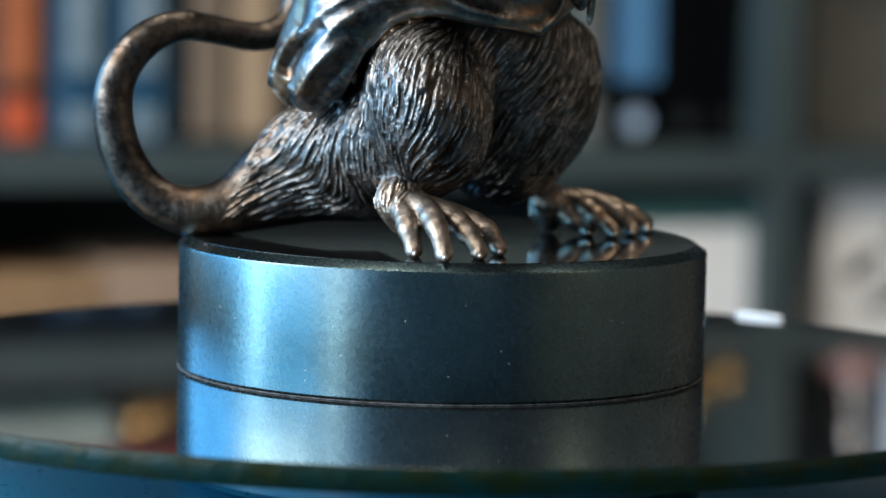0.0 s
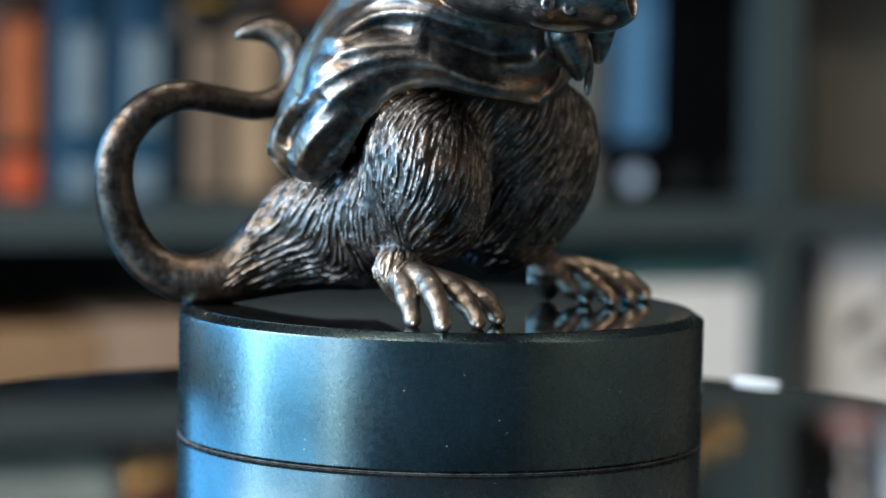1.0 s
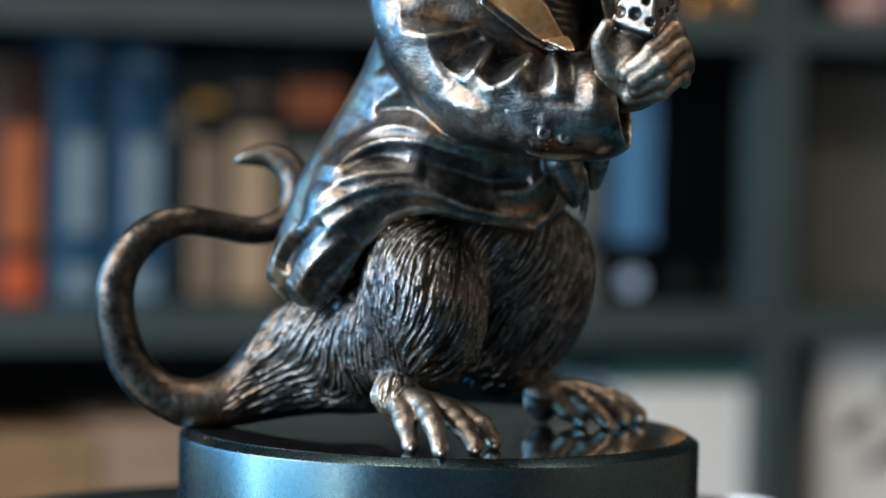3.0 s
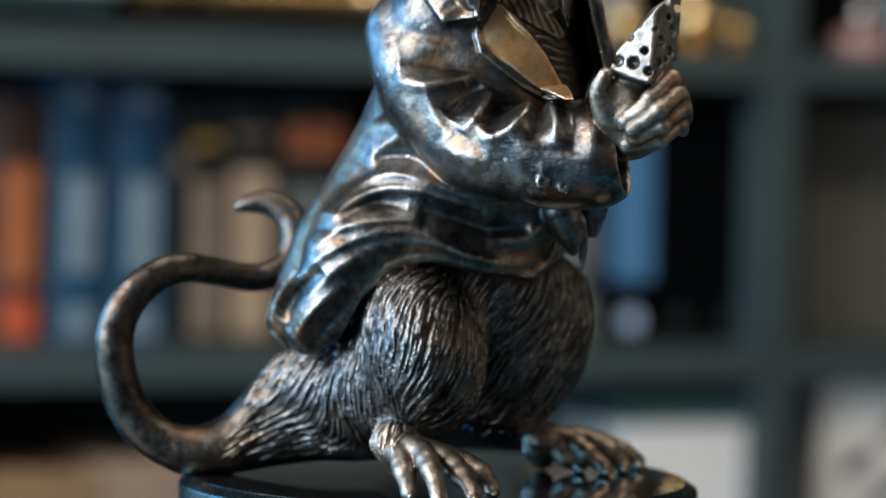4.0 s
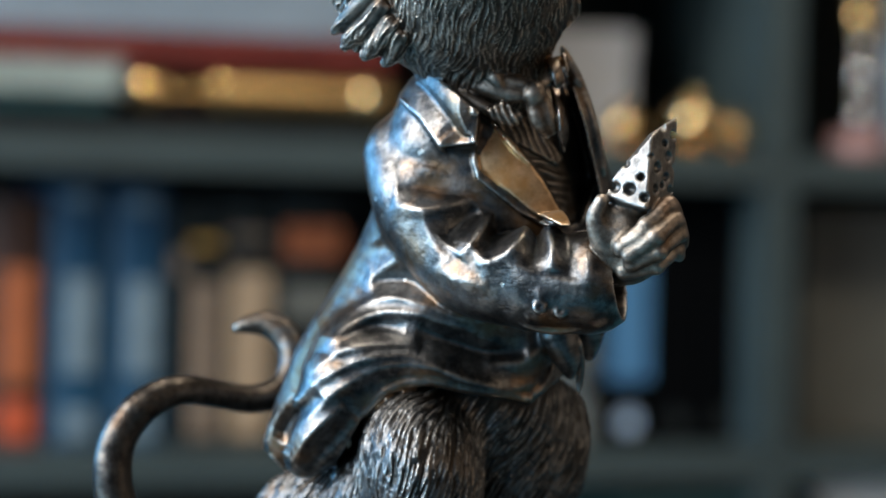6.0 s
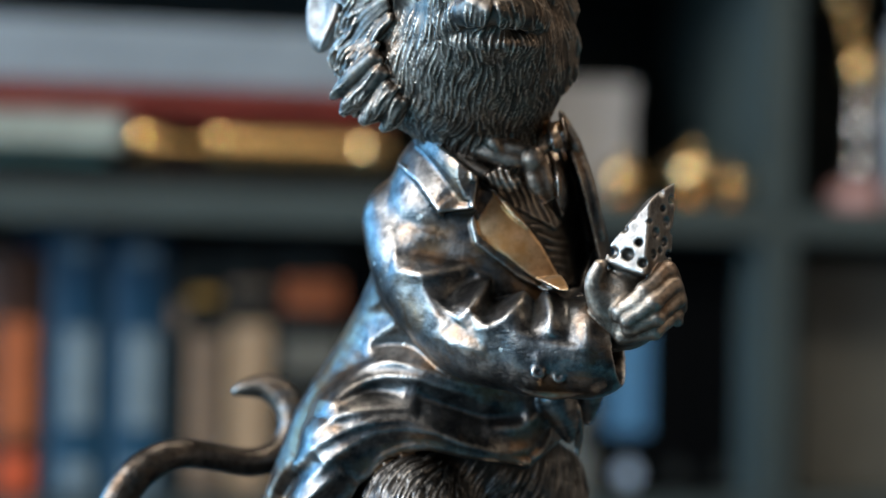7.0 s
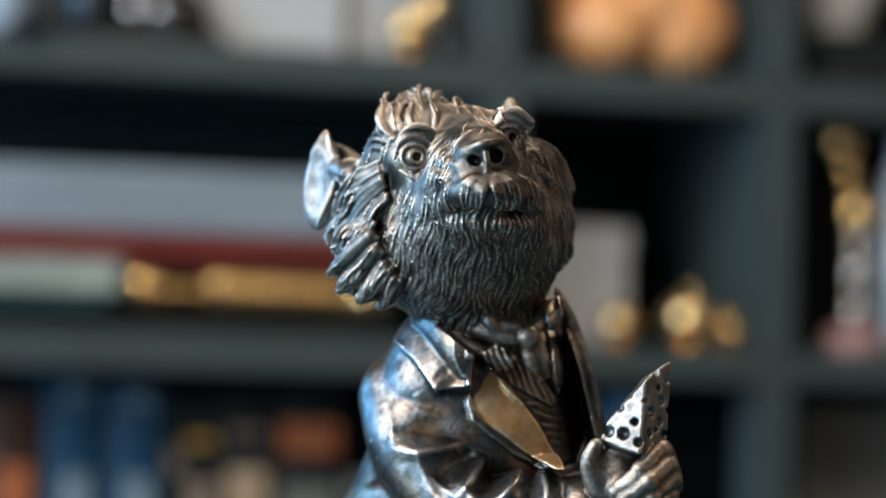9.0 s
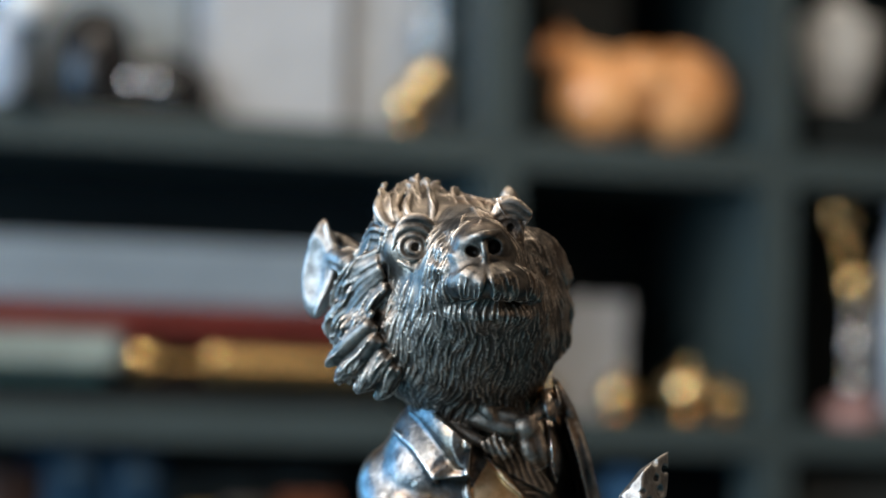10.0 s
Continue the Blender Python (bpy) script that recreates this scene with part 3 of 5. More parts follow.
def legs_and_tail():
    fur = Clay((-88, 62), (-66, 46), (-3, 80))
    # haunches, belly, rump
    fur.ball((-3.9, -24.4, 31.1), (13.5, 19, 19), 2, turn=(0, -10, 0))
    fur.ball((-10.5, -14.1, 22.4), (15, 17, 15), 4)
    fur.ball((-20.9, -3.9, 18.8), (17, 18, 14), 5, turn=(0, 25, 0))
    fur.tube([(-33.0, -4.0, 17.0, 10.0), (-40.0, -4.6, 12.2, 8.4), (-46.5, -5.8, 7.8, 6.4), (-53.5, -6.3, 5.4, 5.3), (-58.0, -6.4, 5.4, 4.6)], 5)
    fur.ball((13.2, 3.9, 34.0), (18, 19, 26), 2.5)
    fur.ball((14.3, 5.1, 18.8), (11, 13, 9), 4)
    fur.ball((25.2, 7.7, 32.7), (9.5, 15, 18), 2, turn=(0, 8, 0))
    fur.ball((1.8, -2.6, 49.0), (25, 24, 24), 5)
    # tail
    fur.tube([(-18.3, -3.9, 14.9, 11), (-28.6, -3.9, 12.1, 9.0), (-38.8, -5.1, 8.6, 6.8), (-46.5, -5.8, 6.8, 5.9), (-56.2, -6.4, 5.0, 5.2),
              (-65.2, -6.4, 8.0, 5.0), (-71.6, -6.4, 15.3, 4.8), (-74.8, -6.4, 25.6, 4.6), (-74.0, -5.1, 35.3, 4.3), (-68.6, -3.9, 43.2, 4.0),
              (-60.9, 0.0, 46.9, 3.6), (-52.8, 7.7, 45.8, 3.3), (-44.3, 14.1, 44.3, 3.4), (-37.9, 19.3, 46.6, 3.6), (-35.0, 21.8, 52.6, 3.7),
              (-36.8, 24.4, 58.3, 3.9), (-41.2, 25.7, 61.6, 3.3), (-46.0, 25.7, 61.6, 2.3), (-49.1, 25.7, 60.6, 1.2)], 3)
    # feet: bony toes with knuckles and blunt claws
    for ankle, heel, toes in (
        ((-10.2, -32.1, 10.4, 4.8), (-9.3, -32.1, 6.2, 2.8),
         [[(-8.1, -39.8, 8.0), (-7.3, -44.3, 5.5), (-6.2, -46.5, 1.9)], [(-3.6, -41.1, 9.4), (-1.4, -50.1, 6.7), (0.2, -54.2, 2.0)],
          [(1.3, -38.5, 8.3), (5.2, -44.9, 5.1), (7.6, -48.3, 1.9)], [(4.0, -34.7, 7.5), (9.2, -38.5, 5.2), (11.9, -39.0, 2.2)]]),
        ((24.6, 14.1, 7.2, 4.8), (24.5, 14.8, 2.9, 2.8),
         [[(26.9, 12.8, 6.7), (30.2, 10.9, 3.6), (33.1, 10.0, 1.6)], [(30.4, 12.8, 7.7), (35.0, 9.0, 4.8), (38.8, 7.2, 1.8)],
          [(33.6, 15.4, 7.9), (40.2, 13.5, 4.9), (43.5, 12.8, 1.8)], [(36.0, 19.3, 7.0), (43.7, 20.5, 4.3), (47.5, 21.2, 1.9)]]),
    ):
        fur.tube([ankle, heel], 4)
        for a, b, c in toes:
            fur.tube([(ankle[0], ankle[1], ankle[2], 3.6), (*a, 2.6), (*b, 2.2), (c[0], c[1], 2.0, 1.9)], 0.5)
            fur.ball(b, (2.5, 2.7, 2.5), 0.8)
            fur.ball([(u + v) / 2 for u, v in zip(a, b)], (2.6, 2.4, 2.6), 0.8)
            fur.ball((c[0], c[1] - 0.3, 1.5), (1.9, 2.4, 1.8), 0.5)
            fur.ball((c[0] + 0.3, c[1] - 2.2, 1.1), (0.9, 2.4, 0.9), 0.3)
    fur.f = np.maximum(fur.f, -fur.ax[2][None, None, :] - 0.3)
    return fur


HEM = [(-61.8, 36.5), (-39.9, 33.7), (-36.0, 29.3), (-27.9, 27.4), (-23.3, 31.7), (-17.8, 42.2), (-11.6, 48.7), (-2.9, 51.1),
       (7.1, 49.3), (14.6, 48.4), (20.3, 46.7), (27.2, 52.3), (32.4, 56.6), (40.4, 56.6)]
VEE = [(-6.4, 122.7), (7.2, 111.5), (14.8, 105.7), (21.2, 98.1), (27.4, 87.3), (30.8, 87.7), (34.1, 97.1),
       (31.6, 107.1), (28.0, 118.3), (23.3, 125.2), (7.6, 124.3)]
WARM_LAPEL = [(7.3, 111.7), (14.8, 105.7), (22.0, 96.6), (26.9, 88.5), (27.3, 86.8), (25.1, 87.0), (19.4, 89.9), (7.8, 98.8), (6.7, 105.2)]


def tail_coat():
    coat = Clay((-48, 52), (-56, 42), (22, 132))
    # trunk
    coat.ball((8.5, -11.6, 94.7), (24, 22.5, 27), 5)
    coat.tube([(12.2, -3.9, 100.8, 23), (9.6, -2.6, 82.6, 26.5), (6.0, -1.3, 69.5, 28.5), (1.1, 0.0, 56.3, 30.5), (-3.4, 0.0, 47.0, 31)], 4)
    coat.ball((-2.2, -16.7, 104.4), (11, 15, 9), 5)
    coat.ball((3.0, -16.7, 111.2), (14, 15, 13), 4)
    coat.ball((21.1, -12.8, 110.4), (12, 14, 12), 4)
    # skirts and tails of the coat
    coat.tube([(-17.4, -3.9, 52.5, 15), (-27.9, -2.6, 42.4, 9.5), (-36.9, -2.6, 32.4, 4)], 5)
    coat.tube([(-17.0, -18.0, 53.0, 13), (-24.3, -21.2, 41.6, 8.5), (-29.9, -21.2, 33.8, 5)], 3)
    # folds pulled round from the back
    coat.drape([
        ([(-18.5, 72.5), (-12.2, 77.3), (-5.3, 79.7), (0.4, 75.5), (7.9, 71.3), (14.8, 70.0)], 2.6, 3.6, 1.5),
        ([(-17.4, 81.4), (-11.1, 85.6), (-6.8, 88.5)], 1.8, 3.0, 1.5),
        ([(-24.5, 62.6), (-18.3, 67.9), (-10.7, 70.1), (-2.6, 68.3), (6.8, 65.5), (14.3, 66.0)], 1.8, 1.6, 1.2),
        ([(-26.5, 58.7), (-20.8, 63.5), (-14.4, 66.5), (-6.3, 66.7), (1.9, 64.4), (8.1, 62.8)], 1.9, 1.4, 1.4),
        ([(-31.0, 50.8), (-23.2, 57.6), (-13.1, 60.0), (-4.3, 59.6)], 2.0, 2.2, 1.2),
        ([(-35.4, 41.9), (-28.3, 50.3), (-18.0, 56.1), (-7.3, 57.6), (0.8, 55.0)], 1.8, 1.8, 1.3),
        ([(-35.1, 37.3), (-30.0, 42.4), (-23.0, 49.1), (-12.9, 54.6), (-2.3, 54.9), (6.5, 52.0), (15.9, 50.2), (22.8, 52.8)], 2.4, 2.4, 1.6),
        ([(-5.3, 63.3), (1.9, 60.7), (10.7, 58.2), (19.4, 59.1)], -2.6, 1.8, 2.8),
        ([(9.5, 56.1), (18.3, 56.3), (23.8, 61.0), (26.3, 64.1)], 1.8, 2.0, 2.0),
        ([(-33.5, 32.4), (-28.5, 39.5), (-21.0, 46.1)], 2.2, 1.6, 1.3),
        ([(-30.2, 30.7), (-25.2, 36.6), (-19.0, 44.3)], -1.6, 1.4, 1.4),
        ([(-36.3, 35.9), (-32.6, 42.3), (-26.3, 48.3)], -2.4, 1.3, 1.3),
        ([(-40.0, 33.8), (-37.5, 41.8), (-32.9, 48.4)], 1.8, 1.4, 1.4),
        ([(-23.3, 60.4), (-15.7, 63.2), (-8.1, 62.8)], -1.4, 1.5, 1.2),
        ([(-15.9, 73.2), (-8.3, 73.7), (0.5, 70.5)], -1.6, 2.0, 1.2),
    ], 2.0)
    hx, hz = np.array(HEM).T
    cut = np.interp(coat.ax[0], hx, hz)[:, None, None] - coat.ax[2][None, None, :]
    coat.f = np.maximum(coat.f, cut).astype(np.float32)
    coat.ridge([(-17.8, 43.4), (-11.6, 49.7), (-3.0, 52.0), (7.1, 50.3), (14.6, 49.2), (20.3, 47.9)], 1.4, 0.5)
    # the opening of the coat, sunk to the waistcoat
    sl, x, y, z = coat.span((-12, -56, 60), (50, 0, 131), 0)
    d2 = outline(x[:, 0, 0], z[0, 0, :], np.array(VEE))[:, None, :]
    sunk = np.maximum(coat.f[sl], np.where(d2 < 0, coat.f[sl] + 3.2, coat.f[sl]))
    coat.f[sl] = np.where(np.broadcast_to(y < 0, sunk.shape), sunk, coat.f[sl])
    # shirt collar and cravat: a band of folds, ribbed cloth, a pleated knot
    for o, r in ((0, 2.0), (14, 1.8), (28, 1.7), (42, 1.6)):
        coat.tube([(-7.7, -24.0, 123.0, 1.2), (-1.7, -29.0, 120.6, r), (6.5, -35.0, 117.8, r), (13.9, -37.0, 115.6, r), (19.5, -37.0, 115.2, 1.0)] if o == 0 else
                  [(-5.5, -26.0, 120.2, 1.0), (1.5, -33.0, 116.5, 1.5), (7.8, -36.0, 112.8, 1.5), (14.7, -37.0, 110.4, 0.9)] if o == 14 else
                  [(0.1, -29.0, 122.3, 0.9), (7.7, -35.0, 120.0, 1.6), (15.1, -37.0, 117.8, 1.7), (20.1, -37.0, 117.3, 1.0)] if o == 28 else
                  [(20.8, -36.0, 117.4, 1.0), (23.3, -33.0, 120.1, 1.7), (24.6, -29.0, 123.4, 1.2)], 0.7)
    coat.tube([(8.6, -36.0, 120.9, 0.8), (10.4, -38.0, 119.2, 1.5), (12.0, -38.0, 116.7, 0.8)], 0.5)
    coat.panel(coat.f.copy(), [(8.5, 111.6), (12.2, 113.9), (19.1, 110.5), (26.7, 102.2), (25.3, 100.4), (16.1, 104.9)], 1.1, 0.2)
    coat.weave([(7.8, 111.6), (12.2, 114.2), (19.1, 110.5), (26.7, 102.2), (25.3, 100.4), (16.1, 104.9)], 0.32, 1.5, 25, -18)
    coat.weave([(14.8, 106.1), (24.9, 100.1), (29.3, 98.3), (29.8, 88.3), (27.4, 87.3), (21.2, 98.1)], 0.34, 1.9, 80, -18)
    coat.ball((19.4, -38.0, 115.7), (2.4, 2.0, 2.6), 0.6, turn=(0, 20, 0))
    coat.tube([(18.7, -37.0, 114.4, 1.4), (20.3, -37.0, 110.5, 2.2), (22.2, -36.0, 106.8, 1.0)], 0.8)
    coat.tube([(21.2, -37.0, 114.9, 1.4), (22.5, -37.0, 110.5, 1.8), (23.5, -36.0, 107.5, 0.9)], 0.5)
    vest = coat.f.copy()
    # sleeve, with its creases, the cuff and its buttons
    arm = Clay((-48, 52), (-56, 42), (22, 132))
    arm.tube([(-7.6, -14.5, 101.5, 11.0), (-4.6, -21.8, 91.6, 11.2), (3.2, -29.6, 79.6, 10.2), (11.0, -36.2, 75.2, 10.0), (21.0, -39.8, 74.7, 10.2), (30.8, -42.4, 74.7, 10.6)], 1.2)
    arm.tube([(20.4, -39.8, 74.4, 10.9), (32.0, -42.6, 74.5, 11.2)], 0.5)
    arm.tube([(33.4, -42.9, 75.0, 8.8), (38.0, -43.9, 75.4, 8.6)], 0.4, cut=True)
    arm.drape([
        ([(3.2, 79.4), (6.8, 83.9), (10.5, 88.9), (12.9, 91.9)], 3.0, 2.3, 1.9),
        ([(7.2, 77.8), (13.0, 80.6), (17.1, 85.1), (19.0, 89.4)], 3.2, 2.2, 2.6),
        ([(23.3, 76.6), (23.4, 83.3), (21.6, 89.7)], 2.3, 1.9, 2.2),
        ([(-11.8, 91.0), (-4.2, 89.9), (4.5, 92.1), (12.5, 93.9)], 2.3, 2.3, 2.1),
        ([(-10.1, 100.1), (-3.1, 98.6), (5.6, 96.3), (12.5, 94.8)], 1.4, 2.1, 1.5),
        ([(-8.4, 105.9), (-0.7, 101.2), (6.9, 98.1)], 1.0, 1.9, 1.5),
        ([(7.9, 80.5), (12.0, 84.9), (15.4, 89.5)], -2.8, 1.8, 1.8),
        ([(19.2, 77.1), (20.5, 83.3), (19.7, 88.9)], -2.5, 1.7, 1.7),
        ([(0.3, 82.8), (3.3, 86.5), (7.6, 90.3)], -2.0, 1.9, 1.9),
        ([(-10.6, 94.4), (-3.0, 94.5), (5.7, 94.3)], -1.4, 1.8, 1.8),
        ([(26.9, 74.9), (27.5, 81.0), (26.5, 86.5)], -1.6, 2.3, 2.3),
        ([(31.1, 73.8), (31.2, 80.5), (29.9, 85.9)], 1.0, 1.7, 1.7),
        ([(20.3, 65.1), (20.8, 69.2), (20.7, 73.5)], 0.9, 1.0, 1.0),
        ([(-1.4, 77.8), (2.3, 74.8), (9.7, 73.2)], 0.9, 1.9, 1.5),
        ([(-6.2, 95.1), (-3.5, 85.1), (1.0, 77.8)], 0.9, 1.9, 1.9),
    ], -8.0)
    for bx, bz in ((21.0, 69.3), (25.6, 68.5)):
        arm.ball((bx, arm.skin(bx, bz) - 0.2, bz), (1.7, 1.1, 1.7), 0.3)
        arm.ball((bx, arm.skin(bx, bz) - 0.3, bz), (0.8, 0.9, 0.8), 0.2, cut=True)
    arm.ridge([(17.0, 65.7), (24.1, 64.4), (31.7, 65.3)], 1.3, 0.4, sink=0.1)
    arm.ridge([(18.7, 66.2), (19.0, 70.2), (19.2, 73.6)], 0.7, 0.4)
    coat.f = smin(coat.f, arm.f, 1.4)
    shell = coat.f.copy()
    # lapels and collar, edges standing proud
    coat.panel(shell, [(-8.5, 123.5), (-3.0, 119.9), (7.2, 111.3), (6.7, 104.5), (-1.2, 103.4), (-5.6, 109.6), (-10.6, 114.5), (-10.4, 119.7)], 3.0, 0.15, (0.30, -0.22))
    coat.panel(shell, [(-11.1, 115.0), (-5.9, 109.5), (-1.3, 103.1), (0.3, 102.4), (-2.3, 107.9), (-8.2, 113.3)], 1.7, 0.15)
    coat.panel(shell, WARM_LAPEL, 3.2, 0.15, (0.17, -0.10))
    coat.panel(shell, [(6.5, 104.0), (7.8, 98.8), (19.4, 89.9), (25.1, 87.0), (22.0, 86.9), (17.0, 89.3), (7.1, 96.8), (5.8, 101.2)], 2.0, 0.15)
    coat.panel(shell, [(24.7, 127.6), (28.4, 124.6), (32.3, 115.7), (36.2, 102.2), (37.7, 93.5), (35.5, 92.7), (33.1, 102.1), (29.4, 112.1), (26.6, 120.9)], 2.6, 0.2, (0.10, -0.05))
    coat.panel(shell, [(21.8, 124.7), (24.7, 123.5), (27.2, 115.8), (28.2, 107.0), (26.7, 103.0), (24.8, 108.2), (24.3, 115.8)], 1.4, 0.2, (0.12, 0.0))
    coat.ridge([(25.6, 127.1), (29.3, 119.7), (32.9, 109.6), (36.1, 98.4)], 1.5, 0.3, sink=0.1)
    # waistcoat points below the cuff, and the other arm folded behind
    coat.tube([(26.2, -24.4, 62.6, 4.5), (27.9, -24.4, 58.3, 3.4), (29.0, -23.7, 53.8, 1.4)], 1.2)
    coat.tube([(33.6, -11.6, 70.6, 5), (34.1, -10.3, 62.9, 3.4), (33.9, -9.6, 57.6, 1.6)], 1.2)
    coat.ridge([(30.8, 61.7), (31.4, 55.4), (31.1, 49.1)], 1.0, 0.3, sink=0.1)
    coat.ridge([(25.3, 55.3), (22.9, 50.8), (19.8, 48.3)], 1.0, 0.3, sink=0.1)
    coat.tube([(26.2, -1.3, 105.6, 9), (31.0, 0.0, 95.2, 8), (32.1, -10.3, 83.5, 8), (30.4, -23.1, 76.0, 8)], 3)
    return coat, vest, shell


def fist_and_cheese():
    hand = Clay((26, 62), (-72, -28), (62, 118))
    hand.hull([(50.8, -46.0, 112.0), (46.5, -53.0, 109.2), (44.1, -57.0, 107.1), (43.3, -50.0, 107.0), (34.1, -53.0, 93.7), (35.1, -53.0, 96.8), (34.5, -52.0, 92.5),
               (42.8, -60.0, 90.5), (50.1, -46.0, 91.9), (42.2, -46.0, 89.3)], 0.2, 0.3)
    for x, z, r in ((39.5, 95.0, 1.35), (41.8, 97.6, 0.8), (42.6, 93.2, 1.0), (36.5, 95.4, 1.2), (38.8, 100.4, 0.8), (40.0, 91.1, 0.7),
                    (49.1, 107.0, 1.0), (47.1, 105.0, 0.8), (48.2, 102.2, 1.2), (45.7, 99.7, 1.35), (47.7, 97.8, 1.0), (45.1, 95.2, 1.0),
                    (46.6, 96.0, 0.7), (46.6, 108.4, 0.8), (44.0, 102.1, 0.6), (48.7, 95.2, 0.9), (49.7, 100.2, 0.7), (40.7, 103.0, 0.5)):
        hand.ball((x, hand.skin(x, z), z), (r, 2.2, r), 0.15, cut=True)
    cheese = hand.f.copy()
    hand.tube([(30.9, -42.0, 79.1, 5.6), (35.7, -45.0, 78.5, 4.9), (39.8, -48.0, 79.5, 5.2)], 1)
    hand.ball((42.7, -49.0, 82.4), (8.0, 6.0, 6.2), 2, turn=(0, -25, 0))
    for pts in (
        [(38.4, -55.0, 82.6, 2.0), (43.3, -57.0, 87.3, 1.8), (48.0, -54.0, 91.8, 1.8), (50.1, -50.0, 89.8, 1.5)],
        [(39.9, -56.0, 80.9, 2.0), (45.1, -58.0, 85.0, 1.8), (49.3, -54.0, 88.6, 1.9), (51.2, -49.0, 86.4, 1.5)],
        [(40.2, -55.0, 79.3, 1.9), (45.8, -57.0, 81.9, 1.7), (50.3, -53.0, 85.7, 1.9), (51.6, -48.0, 83.7, 1.5)],
        [(39.0, -52.0, 77.5, 2.0), (45.5, -54.0, 78.9, 1.7), (49.9, -51.0, 82.1, 1.7), (51.0, -47.0, 80.9, 1.4)],
    ):
        hand.tube(pts, 0.45)
        hand.ball(pts[1][:3], 2.25, 0.4)
        hand.ball(pts[2][:3], 2.2, 0.4)
    for pts in ([(37.5, -55.0, 81.4, 0.8), (42.1, -58.0, 85.4, 1.0), (46.3, -57.0, 89.5, 0.7)], [(34.2, -50.0, 80.0, 0.6), (37.0, -53.0, 82.0, 0.9), (39.2, -55.0, 85.1, 0.6)]):
        hand.tube(pts, 0.6)
    hand.tube([(36.6, -50.0, 80.3, 3.0), (33.7, -52.0, 84.7, 2.5), (32.7, -53.0, 88.8, 2.3), (33.7, -54.0, 92.4, 1.6)], 0.8)
    hand.ball((37.9, -50.0, 85.9), (6.0, 5.0, 6.5), 1.8)
    hand.ball((36.3, -56.0, 88.9), (2.4, 2.0, 2.4), 0.8, cut=True)
    return hand, cheese


def rat_head(rng):
    """A lifted head with a short snout, seen a little from below: beard, moustache, swept hair."""
    head = Clay((-36, 38), (-80, 6), (112, 176))
    head.ball((4.3, -28.0, 146.8), (20.0, 23, 18.5), 4)
    head.ball((4.9, -30.0, 136.2), (20.6, 24, 14.5), 5)
    head.ball((18.2, -24.0, 142.5), (10.0, 17, 15), 5)
    head.ball((-9.1, -26.0, 140.6), (10.0, 17, 15), 5)
    head.ball((4.7, -27.0, 128.7), (17.5, 20, 9.5), 5)
    head.ball((8.5, -22.4, 120.9), (14, 15, 11), 4)
    # snout
    head.tube([(5.0, -40.0, 147.5, 15), (7.0, -53.0, 149.2, 11.5), (8.0, -60.0, 150.3, 8.5)], 5)
    head.ball((7.8, -46.0, 140.9), (14, 12, 9), 6)
    head.tube([(3.1, -44.0, 157.7, 6.5), (6.7, -55.0, 156.4, 5.4), (8.2, -63.0, 154.5, 4.2)], 3)
    head.drape([
        ([(-2.3, 152.4), (-0.4, 150.0), (1.9, 151.3)], -0.9, 0.9, 0.9),
        ([(-1.6, 148.1), (0.2, 146.0), (2.4, 148.1)], -0.9, 0.9, 0.9),
        ([(-2.0, 150.5), (-1.0, 148.6), (1.4, 149.3)], 0.9, 0.9, 0.9),
        ([(-2.2, 144.8), (-0.3, 143.4), (1.5, 145.3)], 0.9, 0.9, 0.9),
        ([(-1.1, 142.4), (0.0, 145.1), (3.2, 148.9)], -0.8, 0.8, 0.8),
        ([(0.0, 156.7), (1.3, 154.0), (1.6, 151.5)], -0.8, 0.8, 0.8),
    ], -30)
    # nose pad and nostrils
    head.ball((8.4, -66.0, 154.0), (5.4, 3.6, 2.8), 1.4)
    head.ball((5.4, -64.0, 152.3), (2.7, 3.0, 2.4), 1.0)
    head.ball((11.3, -65.0, 152.9), (2.9, 3.0, 2.6), 1.0)
    head.tube([(3.4, -64.0, 153.3, 0.6), (5.8, -68.0, 154.7, 1.0), (8.6, -70.0, 155.5, 1.1), (11.9, -67.0, 156.4, 0.7)], 0.6)
    head.ball((6.3, -69.0, 152.0), (1.6, 3.2, 1.1), 0.3, cut=True, turn=(0, 20, 0))
    head.ball((10.8, -69.0, 153.0), (1.5, 3.4, 1.5), 0.3, cut=True, turn=(0, -10, 0))
    head.tube([(8.6, -70.0, 153.6, 0.8), (9.0, -70.0, 151.3, 0.8), (9.2, -69.0, 149.0, 0.6)], 0.4)
    # upper lip, mouth, chin
    head.tube([(0.3, -56.0, 144.7, 2.2), (4.8, -64.5, 145.6, 3.7), (9.4, -67.5, 146.0, 4.0), (14.6, -64.5, 145.8, 3.7), (19.8, -52.0, 145.2, 2.2)], 1.4)
    head.tube([(1.5, -60.0, 141.3, 0.6), (5.7, -66.0, 141.2, 1.5), (9.6, -67.0, 141.5, 1.5), (14.2, -61.0, 142.2, 1.0), (18.6, -53.0, 143.1, 0.6)], 0.6, cut=True)
    head.ball((9.8, -56.0, 139.3), (9.5, 6, 3.0), 2)
    head.fan([(8.0, -68.0, 149.3), (4.5, -69.0, 147.2), (0.3, -61.0, 143.1)], [(8.9, -70.0, 148.6), (8.5, -72.0, 145.1), (7.7, -69.0, 142.0)], 7, 0.85, 0.15, 0.15, rng)
    head.fan([(9.7, -70.0, 148.6), (10.6, -72.0, 145.2), (11.0, -69.0, 142.1)], [(10.4, -68.0, 149.1), (15.1, -69.0, 146.9), (20.4, -58.0, 143.5)], 7, 0.85, 0.15, 0.15, rng)
